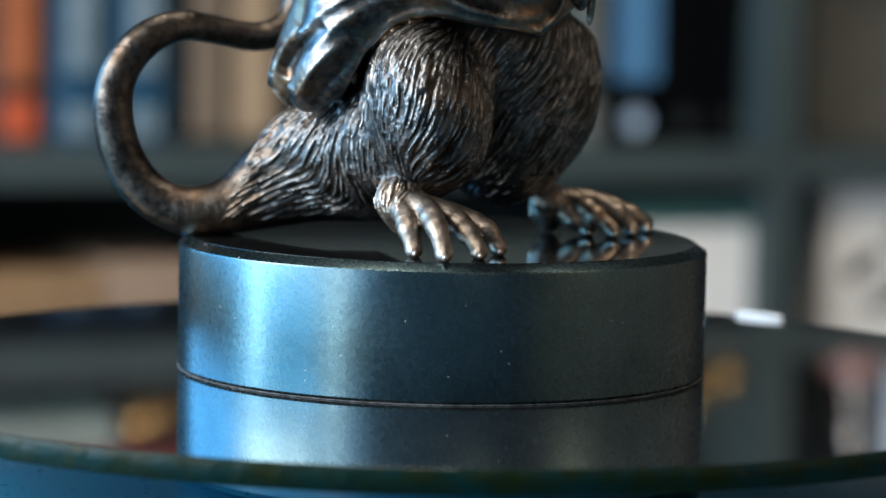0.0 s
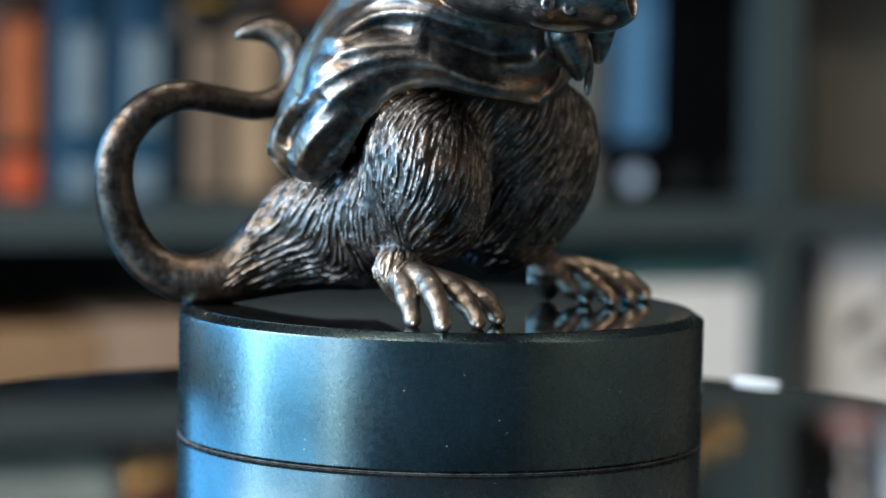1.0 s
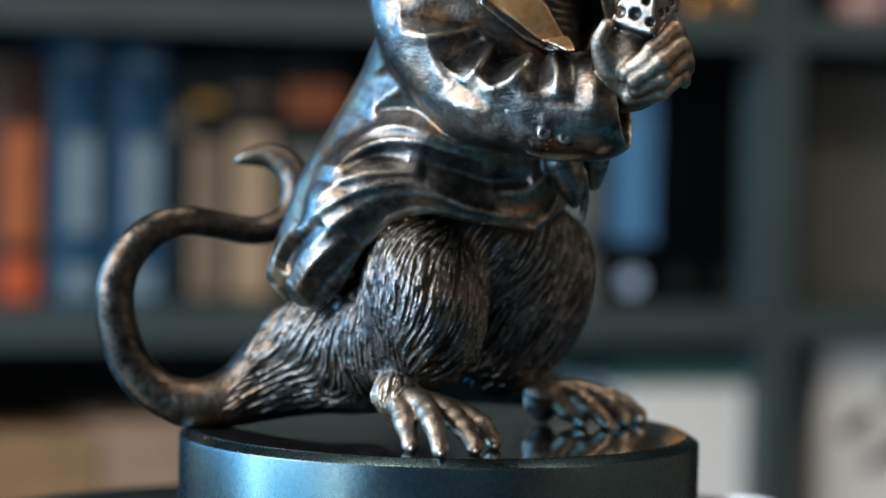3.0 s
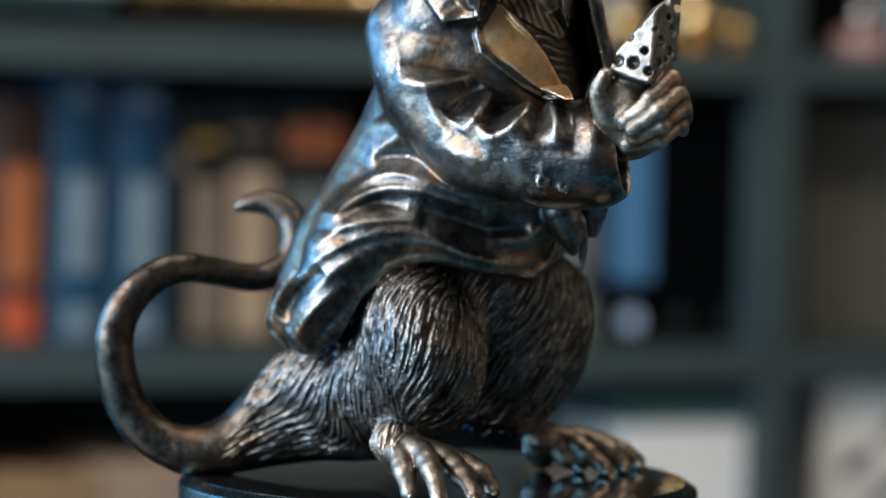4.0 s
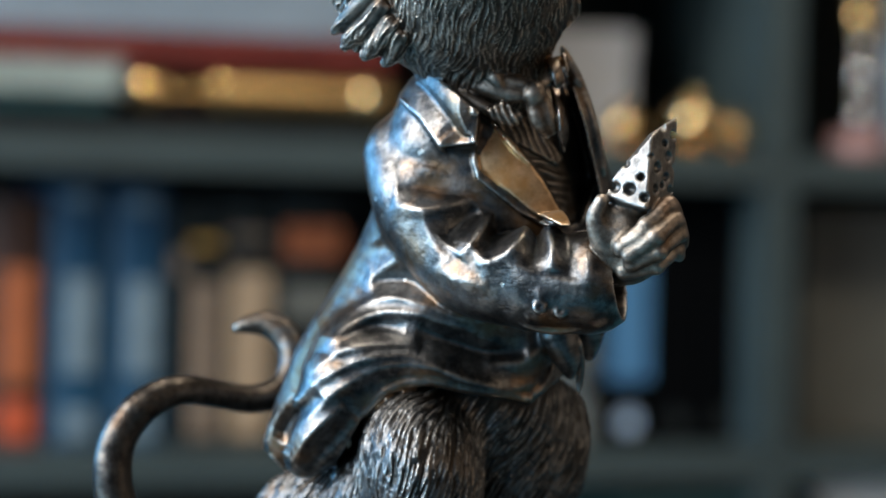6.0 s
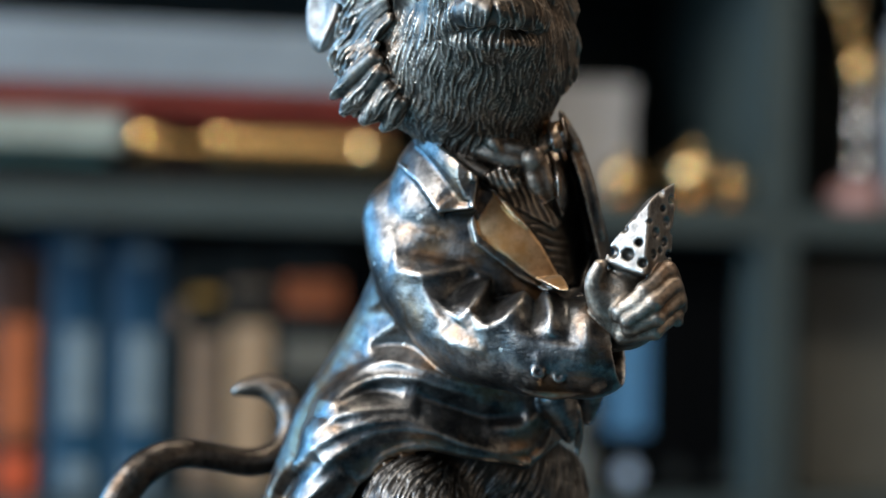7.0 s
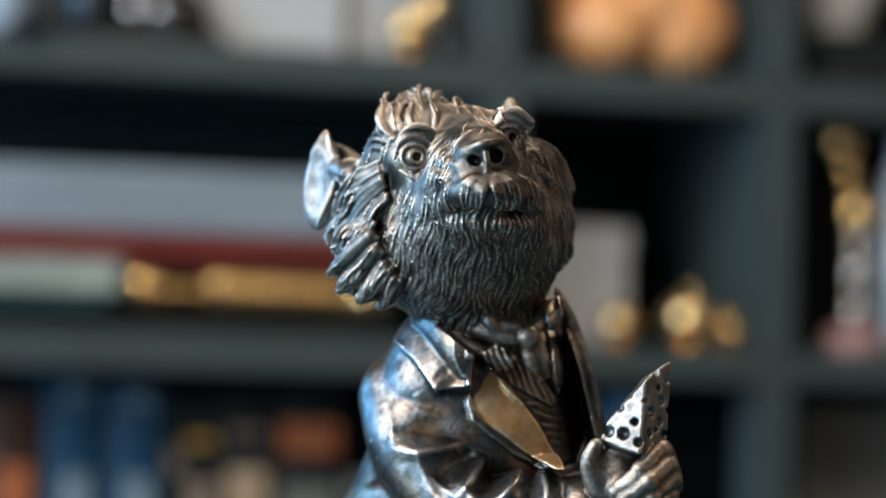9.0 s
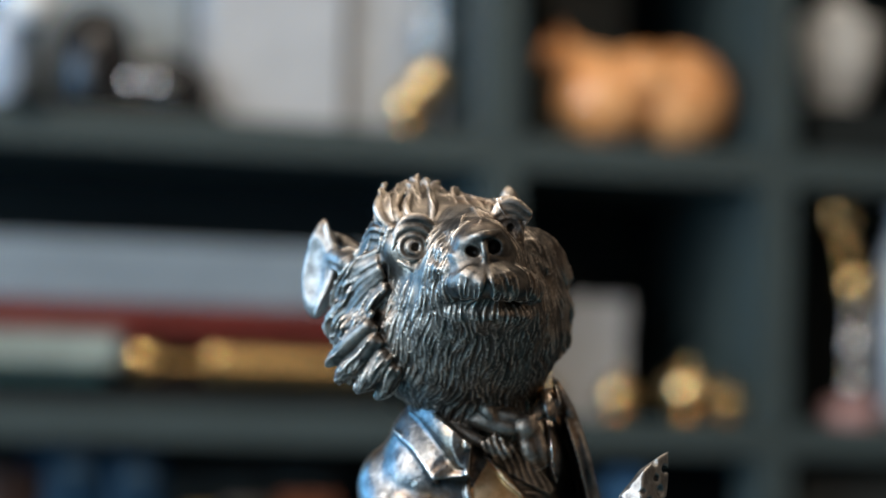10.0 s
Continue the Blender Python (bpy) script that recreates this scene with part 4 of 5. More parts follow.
    head.ball((-6.7, -44.0, 154.1), (7.0, 7.0, 6.5), 3)
    # the near eye, with lids and brow; the far one half hidden by the snout
    for ex, ez, r in ((-6.4, 153.8, 2.3), (14.0, 158.0, 2.0)):
        y = head.skin(ex, ez)
        head.ball((ex, y - 1.6, ez), r * 1.55, 0.8, cut=True)
        head.ball((ex, y + 0.5, ez), r * 1.12, 0.15)
        head.tube([(ex + r * 1.30 * math.cos(a * 0.7854), y - 1.1 + 0.4 * abs(math.cos(a * 0.7854)), ez + r * 1.18 * math.sin(a * 0.7854), 0.62) for a in range(9)], 0.3, fine=2)
        head.tube([(ex - r * 2.0, y + 0.6, ez - 0.6, 0.5), (ex - r * 1.3, y - 0.7, ez + r * 1.5, 0.8), (ex + r * 0.3, y - 1.0, ez + r * 1.95, 0.9), (ex + r * 1.9, y - 0.6, ez + r * 1.0, 0.6)], 0.35)
        head.tube([(ex - r * 1.9, y + 0.2, ez + r * 1.2, 0.5), (ex - r * 0.9, y - 0.6, ez + r * 2.5, 1.0), (ex + r * 0.6, y - 1.0, ez + r * 2.8, 1.1), (ex + r * 2.3, y - 1.0, ez + r * 1.7, 0.7)], 0.5)
        head.tube([(ex - r * 1.5, y + 0.4, ez - r * 1.2, 0.4), (ex, y - 0.5, ez - r * 1.9, 0.7), (ex + r * 1.6, y - 0.6, ez - r * 1.3, 0.5)], 0.4)
        head.ball((ex + 0.4, y + 0.5 - r * 1.12, ez), (r * 0.46, r * 0.9, r * 0.46), 0.1, cut=True)
    # ears: pointed cups
    n = Vector((-0.68, -0.72, 0.12))
    ear = Vector((-27.9, -15.0, 149.9))
    head.ball(tuple(ear), (5.4, 2.6, 10.4), 0.6, turn=(0, 9, -43))
    head.tube([(-28.3, -15.0, 157.0, 2.4), (-27.6, -15.0, 160.3, 1.5), (-27.3, -15.0, 162.1, 0.6)], 1.2)
    head.tube([(-25.8, -14.0, 159.1, 0.9), (-22.6, -14.0, 157.3, 1.6), (-19.2, -18.0, 154.4, 2.0)], 1.0)
    head.ball(tuple(ear + n * 3.0), (4.5, 1.7, 9.2), 0.5, cut=True, turn=(0, 9, -43))
    head.tube([(-26.9, -17.0, 161.4, 0.5), (-25.8, -18.0, 157.7, 0.7), (-24.5, -19.0, 154.2, 0.8), (-25.4, -20.0, 148.3, 0.8), (-27.6, -20.0, 143.1, 0.7), (-28.8, -19.0, 140.3, 0.5)], 0.3)
    head.tube([(-24.2, -20.0, 153.5, 2.0), (-20.1, -26.0, 151.5, 3.0)], 1.5)
    head.ball((15.6, -12.0, 165.6), (2.4, 2.4, 5.0), 0.6, turn=(0, -12, 25))
    head.tube([(15.2, -12.0, 168.2, 1.9), (14.9, -12.0, 169.8, 1.3), (14.6, -12.0, 170.8, 0.5)], 0.9)
    head.ball((16.2, -15.0, 165.4), (1.5, 1.3, 3.6), 0.4, cut=True, turn=(0, -12, 25))
    # hair brushed up and back over the brow
    head.ball((-2.5, -34.0, 160.3), (13, 12, 6.5), 4)
    head.fan([(-11.3, -47.0, 157.1), (-15.2, -44.0, 161.9), (-12.2, -37.0, 168.6)], [(-1.7, -50.0, 159.5), (-2.6, -45.0, 164.0), (-3.3, -36.0, 169.2)], 6, 1.0, 0.2, 0.9, rng)
    head.fan([(-1.8, -49.0, 159.9), (-1.3, -44.0, 164.1), (-1.7, -34.0, 168.7)], [(8.8, -47.0, 160.6), (8.4, -40.0, 164.8), (5.9, -31.0, 166.6)], 6, 0.95, 0.2, 0.9, rng)
    head.fan([(-9.4, -42.0, 163.2), (-9.9, -37.0, 167.7), (-6.8, -29.0, 171.4)], [(1.1, -42.0, 163.7), (1.9, -35.0, 166.9), (1.1, -25.0, 168.7)], 6, 0.95, 0.2, 0.9, rng)
    head.fan([(7.6, -48.0, 160.5), (7.3, -43.0, 163.7), (10.2, -34.0, 166.2)], [(13.3, -44.0, 159.7), (12.7, -38.0, 163.3), (11.8, -28.0, 165.8)], 5, 0.9, 0.2, 0.5, rng)
    # temples and the long hair at the side
    head.fan([(-10.6, -48.0, 157.6), (-14.6, -43.0, 159.5), (-17.7, -36.0, 156.6)], [(-11.2, -47.0, 151.3), (-16.6, -40.0, 151.5), (-20.9, -33.0, 148.7)], 8, 0.85, 0.2, 0.45, rng)
    head.fan([(-14.5, -44.0, 152.9), (-20.8, -37.0, 150.1), (-25.2, -28.0, 141.4)], [(-12.3, -46.0, 145.2), (-16.2, -42.0, 140.7), (-22.6, -33.0, 134.6)], 8, 1.0, 0.2, 0.5, rng)
    head.fan([(-22.0, -34.0, 142.3), (-25.6, -29.0, 139.0), (-24.0, -27.0, 133.6)], [(-15.4, -44.0, 139.3), (-18.9, -40.0, 135.1), (-23.3, -33.0, 133.3)], 5, 1.0, 0.2, 0.5, rng)
    for pts in (
        [(-15.9, -43.0, 136.9, 1.8), (-20.0, -38.0, 133.1, 2.3), (-23.5, -34.0, 130.2, 1.6), (-24.7, -33.0, 128.7, 0.8)],
        [(-14.6, -43.0, 133.7, 1.8), (-17.8, -39.0, 129.3, 2.4), (-21.6, -36.0, 126.9, 1.7), (-22.3, -35.0, 125.3, 0.8)],
        [(-12.5, -43.0, 130.3, 1.8), (-15.0, -40.0, 126.1, 2.2), (-17.7, -37.0, 123.4, 1.0)],
        [(-18.2, -37.0, 131.9, 1.6), (-20.9, -34.0, 128.8, 1.8), (-19.6, -33.0, 125.1, 0.8)],
        [(-10.5, -43.0, 127.7, 1.6), (-11.7, -40.0, 124.1, 1.6), (-13.4, -37.0, 122.0, 0.8)],
    ):
        head.tube(pts, 0.3)
        head.tube([(x + 1.4, y - 1.2, z - 0.4, r * 0.42) for x, y, z, r in pts], 0.2)
    # the far side: a roll of swept hair, curls below
    head.fan([(15.1, -42.0, 159.0), (21.1, -36.0, 157.9), (26.3, -28.0, 153.1), (27.9, -22.0, 147.7)], [(15.8, -48.0, 153.7), (19.6, -45.0, 152.6), (23.4, -38.0, 149.5), (25.2, -32.0, 145.3)], 7, 1.0, 0.2, 0.3, rng)
    head.tube([(16.3, -38.0, 156.9, 3.5), (21.8, -32.0, 154.5, 4.2), (25.4, -25.0, 149.5, 3.2)], 1.0)
    for pts in ([(25.0, -28.0, 146.9, 2.4), (27.6, -24.0, 142.7, 2.2), (27.5, -23.0, 138.3, 1.2)], [(25.1, -28.0, 141.2, 2.0), (27.5, -25.0, 136.9, 2.0), (26.0, -25.0, 132.5, 1.1)],
                [(23.2, -30.0, 136.6, 1.8), (25.3, -27.0, 133.4, 1.8), (23.7, -28.0, 129.7, 1.0)]):
        head.tube(pts, 0.3)
        head.tube([(x - 1.2, y - 1.2, z, r * 0.4) for x, y, z, r in pts], 0.2)
    return head


def carve_fur(clay, ids, v, many, flow, l, w, h, rng, bare=()):
    p = v[rng.choice(ids, many)] + rng.uniform(-0.3, 0.3, (many, 3))
    for c, r in bare:
        p = p[np.linalg.norm(p - np.array(c), axis=1) > r]
    many = len(p)
    return locks(clay, p, flow, rng.uniform(*l, many), rng.uniform(*w, many), rng.uniform(*h, many))


def inside_outline(co, poly):
    px, pz = co[:, 0], co[:, 2]
    hit = np.zeros(len(co), bool)
    q = np.array(poly)
    for (ax, az), (bx, bz) in zip(q, np.roll(q, -1, 0)):
        hit ^= ((az > pz) != (bz > pz)) & (px < (bx - ax) * (pz - az) / ((bz - az) if abs(bz - az) > 1e-9 else 1e-9) + ax)
    return hit


def figurine():
    rng = np.random.default_rng(7)
    fur, head = legs_and_tail(), rat_head(rng)
    hand, cheese = fist_and_cheese()
    coat, vest, shell = tail_coat()
    pieces = [skin_mesh(c) for c in (fur, coat, hand, head)]
    # carved fur on the legs and rump, fine hair and beard on the face
    v = pieces[0][0]
    x, y, z = v.T
    legs = np.nonzero((sample(coat, v) > 0.2) & (z > 6) & (x > -47 + 0.3 * z) & (y < 22) & ~((z < 13) & (y < -26)) & ~((z < 13) & (x > 20)))[0]

    def leg_flow(p):
        u = np.clip((-18 - p[:, 0]) / 14, 0, 1)
        return np.stack([-0.45 - 0.012 * p[:, 0] + 0.25 * np.sin(p[:, 2] * 0.23 + p[:, 0] * 0.11) - 0.9 * u, -0.15 + 0 * u, -1.0 + 0.45 * u], 1)

    pieces.append(carve_fur(fur, legs, v, 4200, leg_flow, (4.0, 8.0), (0.42, 0.75), (0.6, 1.15), rng))
    v = pieces[3][0]
    x, y, z = v.T
    bare = (((-6.4, -52.0, 153.9), 7.2), ((13.9, -47.0, 157.9), 5.6), ((8.4, -68.0, 153.2), 7.6), ((4.8, -65.0, 145.6), 4.2), ((9.4, -68.0, 145.9), 4.2), ((14.6, -65.0, 145.8), 4.2),
            ((6.7, -56.0, 157.3), 6.5), ((3.7, -50.0, 158.4), 5.0), ((0.2, -57.0, 149.7), 2.6), ((0.3, -57.0, 145.1), 2.6), ((-28.2, -16.0, 150.5), 12.0), ((15.5, -13.0, 166.8), 7.0))
    chin = (9.4, -60.0, 148.5)

    def face_flow(p):
        return np.stack([0.030 * (p[:, 0] - chin[0]) + 0.22 * np.sin(p[:, 2] * 0.5 + p[:, 0] * 0.31), 0.25 + 0 * p[:, 0], -1.0 + 0 * p[:, 0]], 1)

    face = np.nonzero((y < -14) & (x > -21) & (x < 24) & (z > 114) & (z < 160) & ~((x < -12) & (z > 130)))[0]
    pieces.append(carve_fur(head, face, v, 3400, face_flow, (3.5, 7.0), (0.30, 0.48), (0.5, 0.95), rng, bare))
    top = np.nonzero((y < -18) & (z > 157) & (x < 20))[0]
    side = np.nonzero((x < -13) & (y < -16) & (z > 121) & (z < 158))[0]
    roll = np.nonzero((x > 17) & (y < -14) & (z > 124) & (z < 162))[0]
    lids = bare[:3] + bare[-6:]
    for ids, many, flow in ((top, 170, (-0.35, 0.5, 1.0)), (side, 150, (-0.75, 0.5, -0.8)), (roll, 130, (0.7, 0.4, -0.9))):
        way = np.array(flow)
        pieces.append(carve_fur(head, ids, v, many, lambda p: way + 0.25 * np.sin(p * 0.35), (6.0, 11.0), (0.38, 0.6), (0.7, 1.3), rng, lids))
    count, allv, allq = 0, [], []
    for pv, pq in pieces:
        allv.append(pv)
        allq.append(pq + count)
        count += len(pv)
    raw = bare_mesh(np.concatenate(allv) * 0.001 * G, np.concatenate(allq))
    # fuse all into one skin
    tmp = bpy.data.objects.new("casting", raw)
    scene.collection.objects.link(tmp)
    mod = tmp.modifiers.new("fuse", "REMESH")
    mod.mode, mod.voxel_size, mod.adaptivity = "VOXEL", 0.00031 * G, 0.0
    me = bpy.data.meshes.new_from_object(tmp.evaluated_get(bpy.context.evaluated_depsgraph_get()))
    bpy.data.objects.remove(tmp)
    me.name = "figurine"
    co = np.empty(len(me.vertices) * 3, np.float32)
    me.vertices.foreach_get("co", co)
    co = co.reshape(-1, 3) * (1000 / G)
    x, y, z = co.T
    dc, df, dh, dn = [sample(c, co) for c in (coat, fur, head, hand)]
    far = lambda c: ((co < c.low - 0.1) | (co > [a[-1] + 0.1 for a in c.ax])).any(1)
    dc, df, dh, dn = [np.where(far(c), 50.0, d) for c, d in ((coat, dc), (fur, df), (head, dh), (hand, dn))]
    near = np.argmin(np.stack([df, dc, dn, dh]), 0)
    # 0 rubbed bronze, 1 coat, 2 lapel with a warm reflection in its colour, 3 dark ground of the fur with groove shade
    # in its colour, 4 tail, 5 fur, 6 dark ground of the face with groove shade in its colour, 7 cheese and ear with
    # highlight in their colour, 8 beard
    slot = np.choose(near, [5, 1, 0, 0])
    slot = np.where((near == 1) & inside_outline(co, WARM_LAPEL) & (y < -20) & (sample(coat, co, shell) > 1.0), 2, slot)
    slot = np.where((near == 1) & (slot == 1) & inside_outline(co, VEE) & (y < -15) & (np.abs(sample(coat, co, vest)) < 0.6), 8, slot)
    facial = (near == 3) & (x > -24) & (x < 27) & (y < -12) & (z < 160)
    eyes = np.minimum(*[np.linalg.norm(co - np.array(c), axis=1) for c, r in bare[:2]]) < 5.6
    slot = np.where(facial & ~eyes, np.where(dh < 0.12, 6, 8), slot)
    slot = np.where((near == 2) & (sample(hand, co, cheese) < 0.3) & (z > 84), 7, slot)
    slot = np.where((near == 3) & (np.linalg.norm(co - np.array((-28.1, -17.0, 150.4)), axis=1) < 11) & (x < -24), 7, slot)
    foot = (z < 15) & ((y < -28) | (x > 18))
    slot = np.where((near == 0) & foot, 0, slot)
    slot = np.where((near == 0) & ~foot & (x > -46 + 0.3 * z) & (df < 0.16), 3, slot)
    slot = np.where((near == 0) & ~foot & (x + 2.5 * np.sin(z * 1.9) + 2.0 * np.sin(y * 1.3 + z) < np.where(z < 28, -44 + 0.3 * z, -36)), 4, slot)
    first = np.empty(len(me.polygons), np.int32)
    me.polygons.foreach_get("loop_start", first)
    li = np.empty(len(me.loops), np.int32)
    me.loops.foreach_get("vertex_index", li)
    me.materials.clear()
    for m in (BRONZE, BRONZE_COAT, WARM_BRONZE, GROUND, TAIL, FUR, FACE_GROUND, LIT_BRONZE, BEARD):
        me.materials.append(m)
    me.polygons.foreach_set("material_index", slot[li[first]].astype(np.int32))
    me.polygons.foreach_set("use_smooth", np.ones(len(me.polygons), bool))
    me.update()
    ob = new("figurine", me)
    ob.location = (0, 0, 0.0298 * G)
    tagged(ob, "patinated bronze rat figurine in a tail coat holding a cheese wedge", "figurine")


figurine()


# ---- things on the shelves ----
def book(x0, x1, z0, z1, cover, bands, label, wide=0.86, group="upright books", depth=0.17, y=0.095, lean=0.0):
    """An upright book: cloth case with rounded spine, page block, and raised bands or labels on the spine."""
    w, h = x1 - x0, z1 - z0
    ob = thing("book", ((x0 + x1) / 2, CASE_Y + y, z0), label, "book", group)
    bm = bmesh.new()
    n = 10
    prof = [(-w / 2, depth), (-w / 2, 0.008)] + [(-w / 2 * math.cos(math.pi * i / n), 0.008 - 0.008 * math.sin(math.pi * i / n)) for i in range(1, n)] + [(w / 2, 0.008), (w / 2, depth),
            (w / 2 - 0.003, depth), (w / 2 - 0.003, 0.012), (-w / 2 + 0.003, 0.012), (-w / 2 + 0.003, depth)]
    lo, hi = [bm.verts.new((a, b, 0)) for a, b in prof], [bm.verts.new((a, b, h)) for a, b in prof]
    bm.faces.new(lo[::-1])
    bm.faces.new(hi)
    for i in range(len(prof)):
        j = (i + 1) % len(prof)
        bm.faces.new((lo[i], lo[j], hi[j], hi[i]))
    bmesh.ops.recalc_face_normals(bm, faces=bm.faces)
    part("cover", bm, cover, ob)
    part("page_block", boxed(-w / 2 + 0.0035, w / 2 - 0.0035, 0.014, depth - 0.004, 0.003, h - 0.003), PAPER, ob)
    for a, b, m in bands:
        part("spine_label", boxed(-w / 2 * wide, w / 2 * wide, -0.0035, 0.004, a * h, b * h, bevel=0.0012), m, ob)
    return ob


def flat_book(x0, x1, z0, z1, cover, edge, label, depth=0.2, y=0.03):
    ob = thing("book", ((x0 + x1) / 2, CASE_Y + y, z0), label, "book", "lying books")
    w, h = x1 - x0, z1 - z0
    part("cover", box(boxed(-w / 2, w / 2, 0, depth, 0, 0.004, bevel=0.001), -w / 2, w / 2, 0, depth, h - 0.004, h, bevel=0.001), cover, ob)
    part("spine", boxed(-w / 2, w / 2, depth - 0.005, depth, 0.0045, h - 0.0045), cover, ob)
    part("page_block", boxed(-w / 2 + 0.006, w / 2 - 0.006, 0.005, depth - 0.006, 0.0045, h - 0.0045, bevel=0.001), edge, ob)
    return ob


def carton(name, x0, x1, z0, z1, body, lid, label, category, lid_h=0.03, depth=0.22, y=0.04):
    ob = thing(name, ((x0 + x1) / 2, CASE_Y + y, z0), label, category)
    w, h = x1 - x0, z1 - z0
    part("body", boxed(-w / 2, w / 2, 0, depth, 0, h - lid_h, bevel=0.003), body, ob)
    part("lid", boxed(-w / 2 - 0.002, w / 2 + 0.002, -0.002, depth + 0.002, h - lid_h + 0.0005, h, bevel=0.003), lid, ob)
    return ob


def binder(x0, x1, z0, z1, cover, label, ring=True, strip=None):
    ob = thing("ring_binder", ((x0 + x1) / 2, CASE_Y + 0.065, z0), label, "binder", "ring binders")
    w, h = x1 - x0, z1 - z0
    part("case", boxed(-w / 2, w / 2, 0, 0.27, 0, h, bevel=0.004), cover, ob)
    if strip:
        part("spine_label", boxed(-w / 2 + 0.004, w / 2 - 0.004, -0.0015, 0.003, h * 0.25, h * 0.96, bevel=0.001), strip, ob)
    if ring:
        # On the labelled binder the ring is filled pale blue, a highlight as colour.
        m = Matrix.Translation((0, -0.001, 0.026)) @ Matrix.Rotation(radians(90), 4, "X")
        smooth(part("finger_ring", lathe([(0.006, 0), (0.012, 0), (0.013, 0.0015), (0.012, 0.003), (0.0075, 0.002), (0.006, 0.0012), (0, 0.001)], 28, m), RING_GLINT if strip else C_DARK, ob, "round finger hole insert"))
    return ob


PAPER = mat("paper", (0.62, 0.55, 0.43), 0.8, 0, 0.25, 60, stretch=(1, 1, 12))
CHROME = mat("chrome", (0.8, 0.82, 0.85), 0.12, 1.0, 0.1, 40)
POLISHED_BRASS = mat("polished_brass", (1.0, 0.70, 0.33), 0.22, 1.0, 0.12, 40)
BRASS = mat("brass", (1.0, 0.70, 0.30), 0.25, 1.0, 0.2, 40)
GILT = mat("gilt_edge", (0.85, 0.50, 0.12), 0.35, 0.45, 0.3, 50, stretch=(1, 1, 10))
C_BROWN = mat("brown_leather", (0.06, 0.025, 0.016), 0.5, 0, 0.4, 60, bump=0.3, bscale=400)
C_ORANGE = mat("orange_cloth", (0.44, 0.125, 0.045), 0.6, 0, 0.3, 50, bump=0.3, bscale=500)
C_RED = mat("red_cloth", (0.60, 0.10, 0.035), 0.6, 0, 0.3, 50, bump=0.3, bscale=500)
C_DKRED = mat("dark_red_leather", (0.16, 0.02, 0.015), 0.45, 0, 0.3, 50, bump=0.3, bscale=400)
C_BLUE = mat("blue_cloth", (0.004, 0.060, 0.125), 0.55, 0, 0.3, 50, bump=0.3, bscale=500)
C_PALE = mat("pale_paper", (0.32, 0.37, 0.40), 0.6, 0, 0.15, 30)
C_PALEBLUE = mat("pale_blue_label", (0.20, 0.28, 0.33), 0.6, 0, 0.3, 60)
C_TAN = mat("tan_cloth", (0.24, 0.175, 0.125), 0.65, 0, 0.3, 50, bump=0.3, bscale=500)
C_BEIGE = mat("beige_cloth", (0.42, 0.30, 0.19), 0.65, 0, 0.25, 50, bump=0.3, bscale=500)
C_DARK = mat("dark_cloth", (0.018, 0.022, 0.022), 0.8, 0, 0.3, 50, spec=0.15, bump=0.3, bscale=500)
C_BLACK = mat("black_board", (0.002, 0.0025, 0.003), 0.9, 0, 0.3, 50, spec=0.04)
# Highlight of a metal ring, given as a pale blue base colour.
RING_GLINT = mat("pale_blue_ring_glint", (0.55, 0.72, 0.92), 0.45, 0.3, 0.1, 40)
C_SKY = mat("light_blue_board", (0.075, 0.22, 0.40), 0.4, 0, 0.15, 30)
C_WHITE = mat("white_board", (0.86, 0.85, 0.82), 0.55, 0, 0.1, 20)
C_GREY = mat("grey_board", (0.50, 0.53, 0.57), 0.5, 0, 0.12, 20)
C_LONG = mat("blue_grey_board", (0.23, 0.29, 0.34), 0.55, 0, 0.15, 12)
C_MIDGREY = mat("felt_grey_board", (0.13, 0.135, 0.12), 0.6, 0, 0.15, 20)
C_TEAL = mat("teal_board", (0.06, 0.15, 0.14), 0.5, 0, 0.2, 30)
C_GREENPAPER = mat("green_grey_paper", (0.36, 0.42, 0.38), 0.5, 0, 0.3, 30)
C_KRAFT = mat("kraft_board", (0.33, 0.20, 0.10), 0.7, 0, 0.3, 25, bump=0.2, bscale=300)
C_PINKKRAFT = mat("pale_kraft_board", (0.38, 0.26, 0.18), 0.7, 0, 0.25, 25, bump=0.2, bscale=300)
GLAZE = mat("orange_glaze", (0.92, 0.47, 0.20), 0.3, 0, 0.45, 26, (0.66, 0.26, 0.08), coat=0.6, bump=0.3, bscale=60)
PINK = mat("pink_stone", (0.55, 0.32, 0.30), 0.35, 0, 0.25, 30)
SILVER = mat("silver", (0.72, 0.72, 0.72), 0.18, 1.0, 0.2, 40)
BLACKGLOSS = mat("black_enamel", (0.008, 0.008, 0.009), 0.2, 0, 0.2, 30)

S_A, S_B, S_C, S_D = [z + BT / 2 + 0.0005 for z in SHELVES[:4]]


SKEW = radians(20)  # the bookcase stands slightly askew to the camera


def xs(v, y=0.055):
    """The place along the slanting case that lies in the sight line v and stands y behind the front."""
    return ((v - 784) * (3.20 + y * math.cos(SKEW)) + 5246 * y * math.sin(SKEW)) / (5246 * math.cos(SKEW) - (v - 784) * math.sin(SKEW))


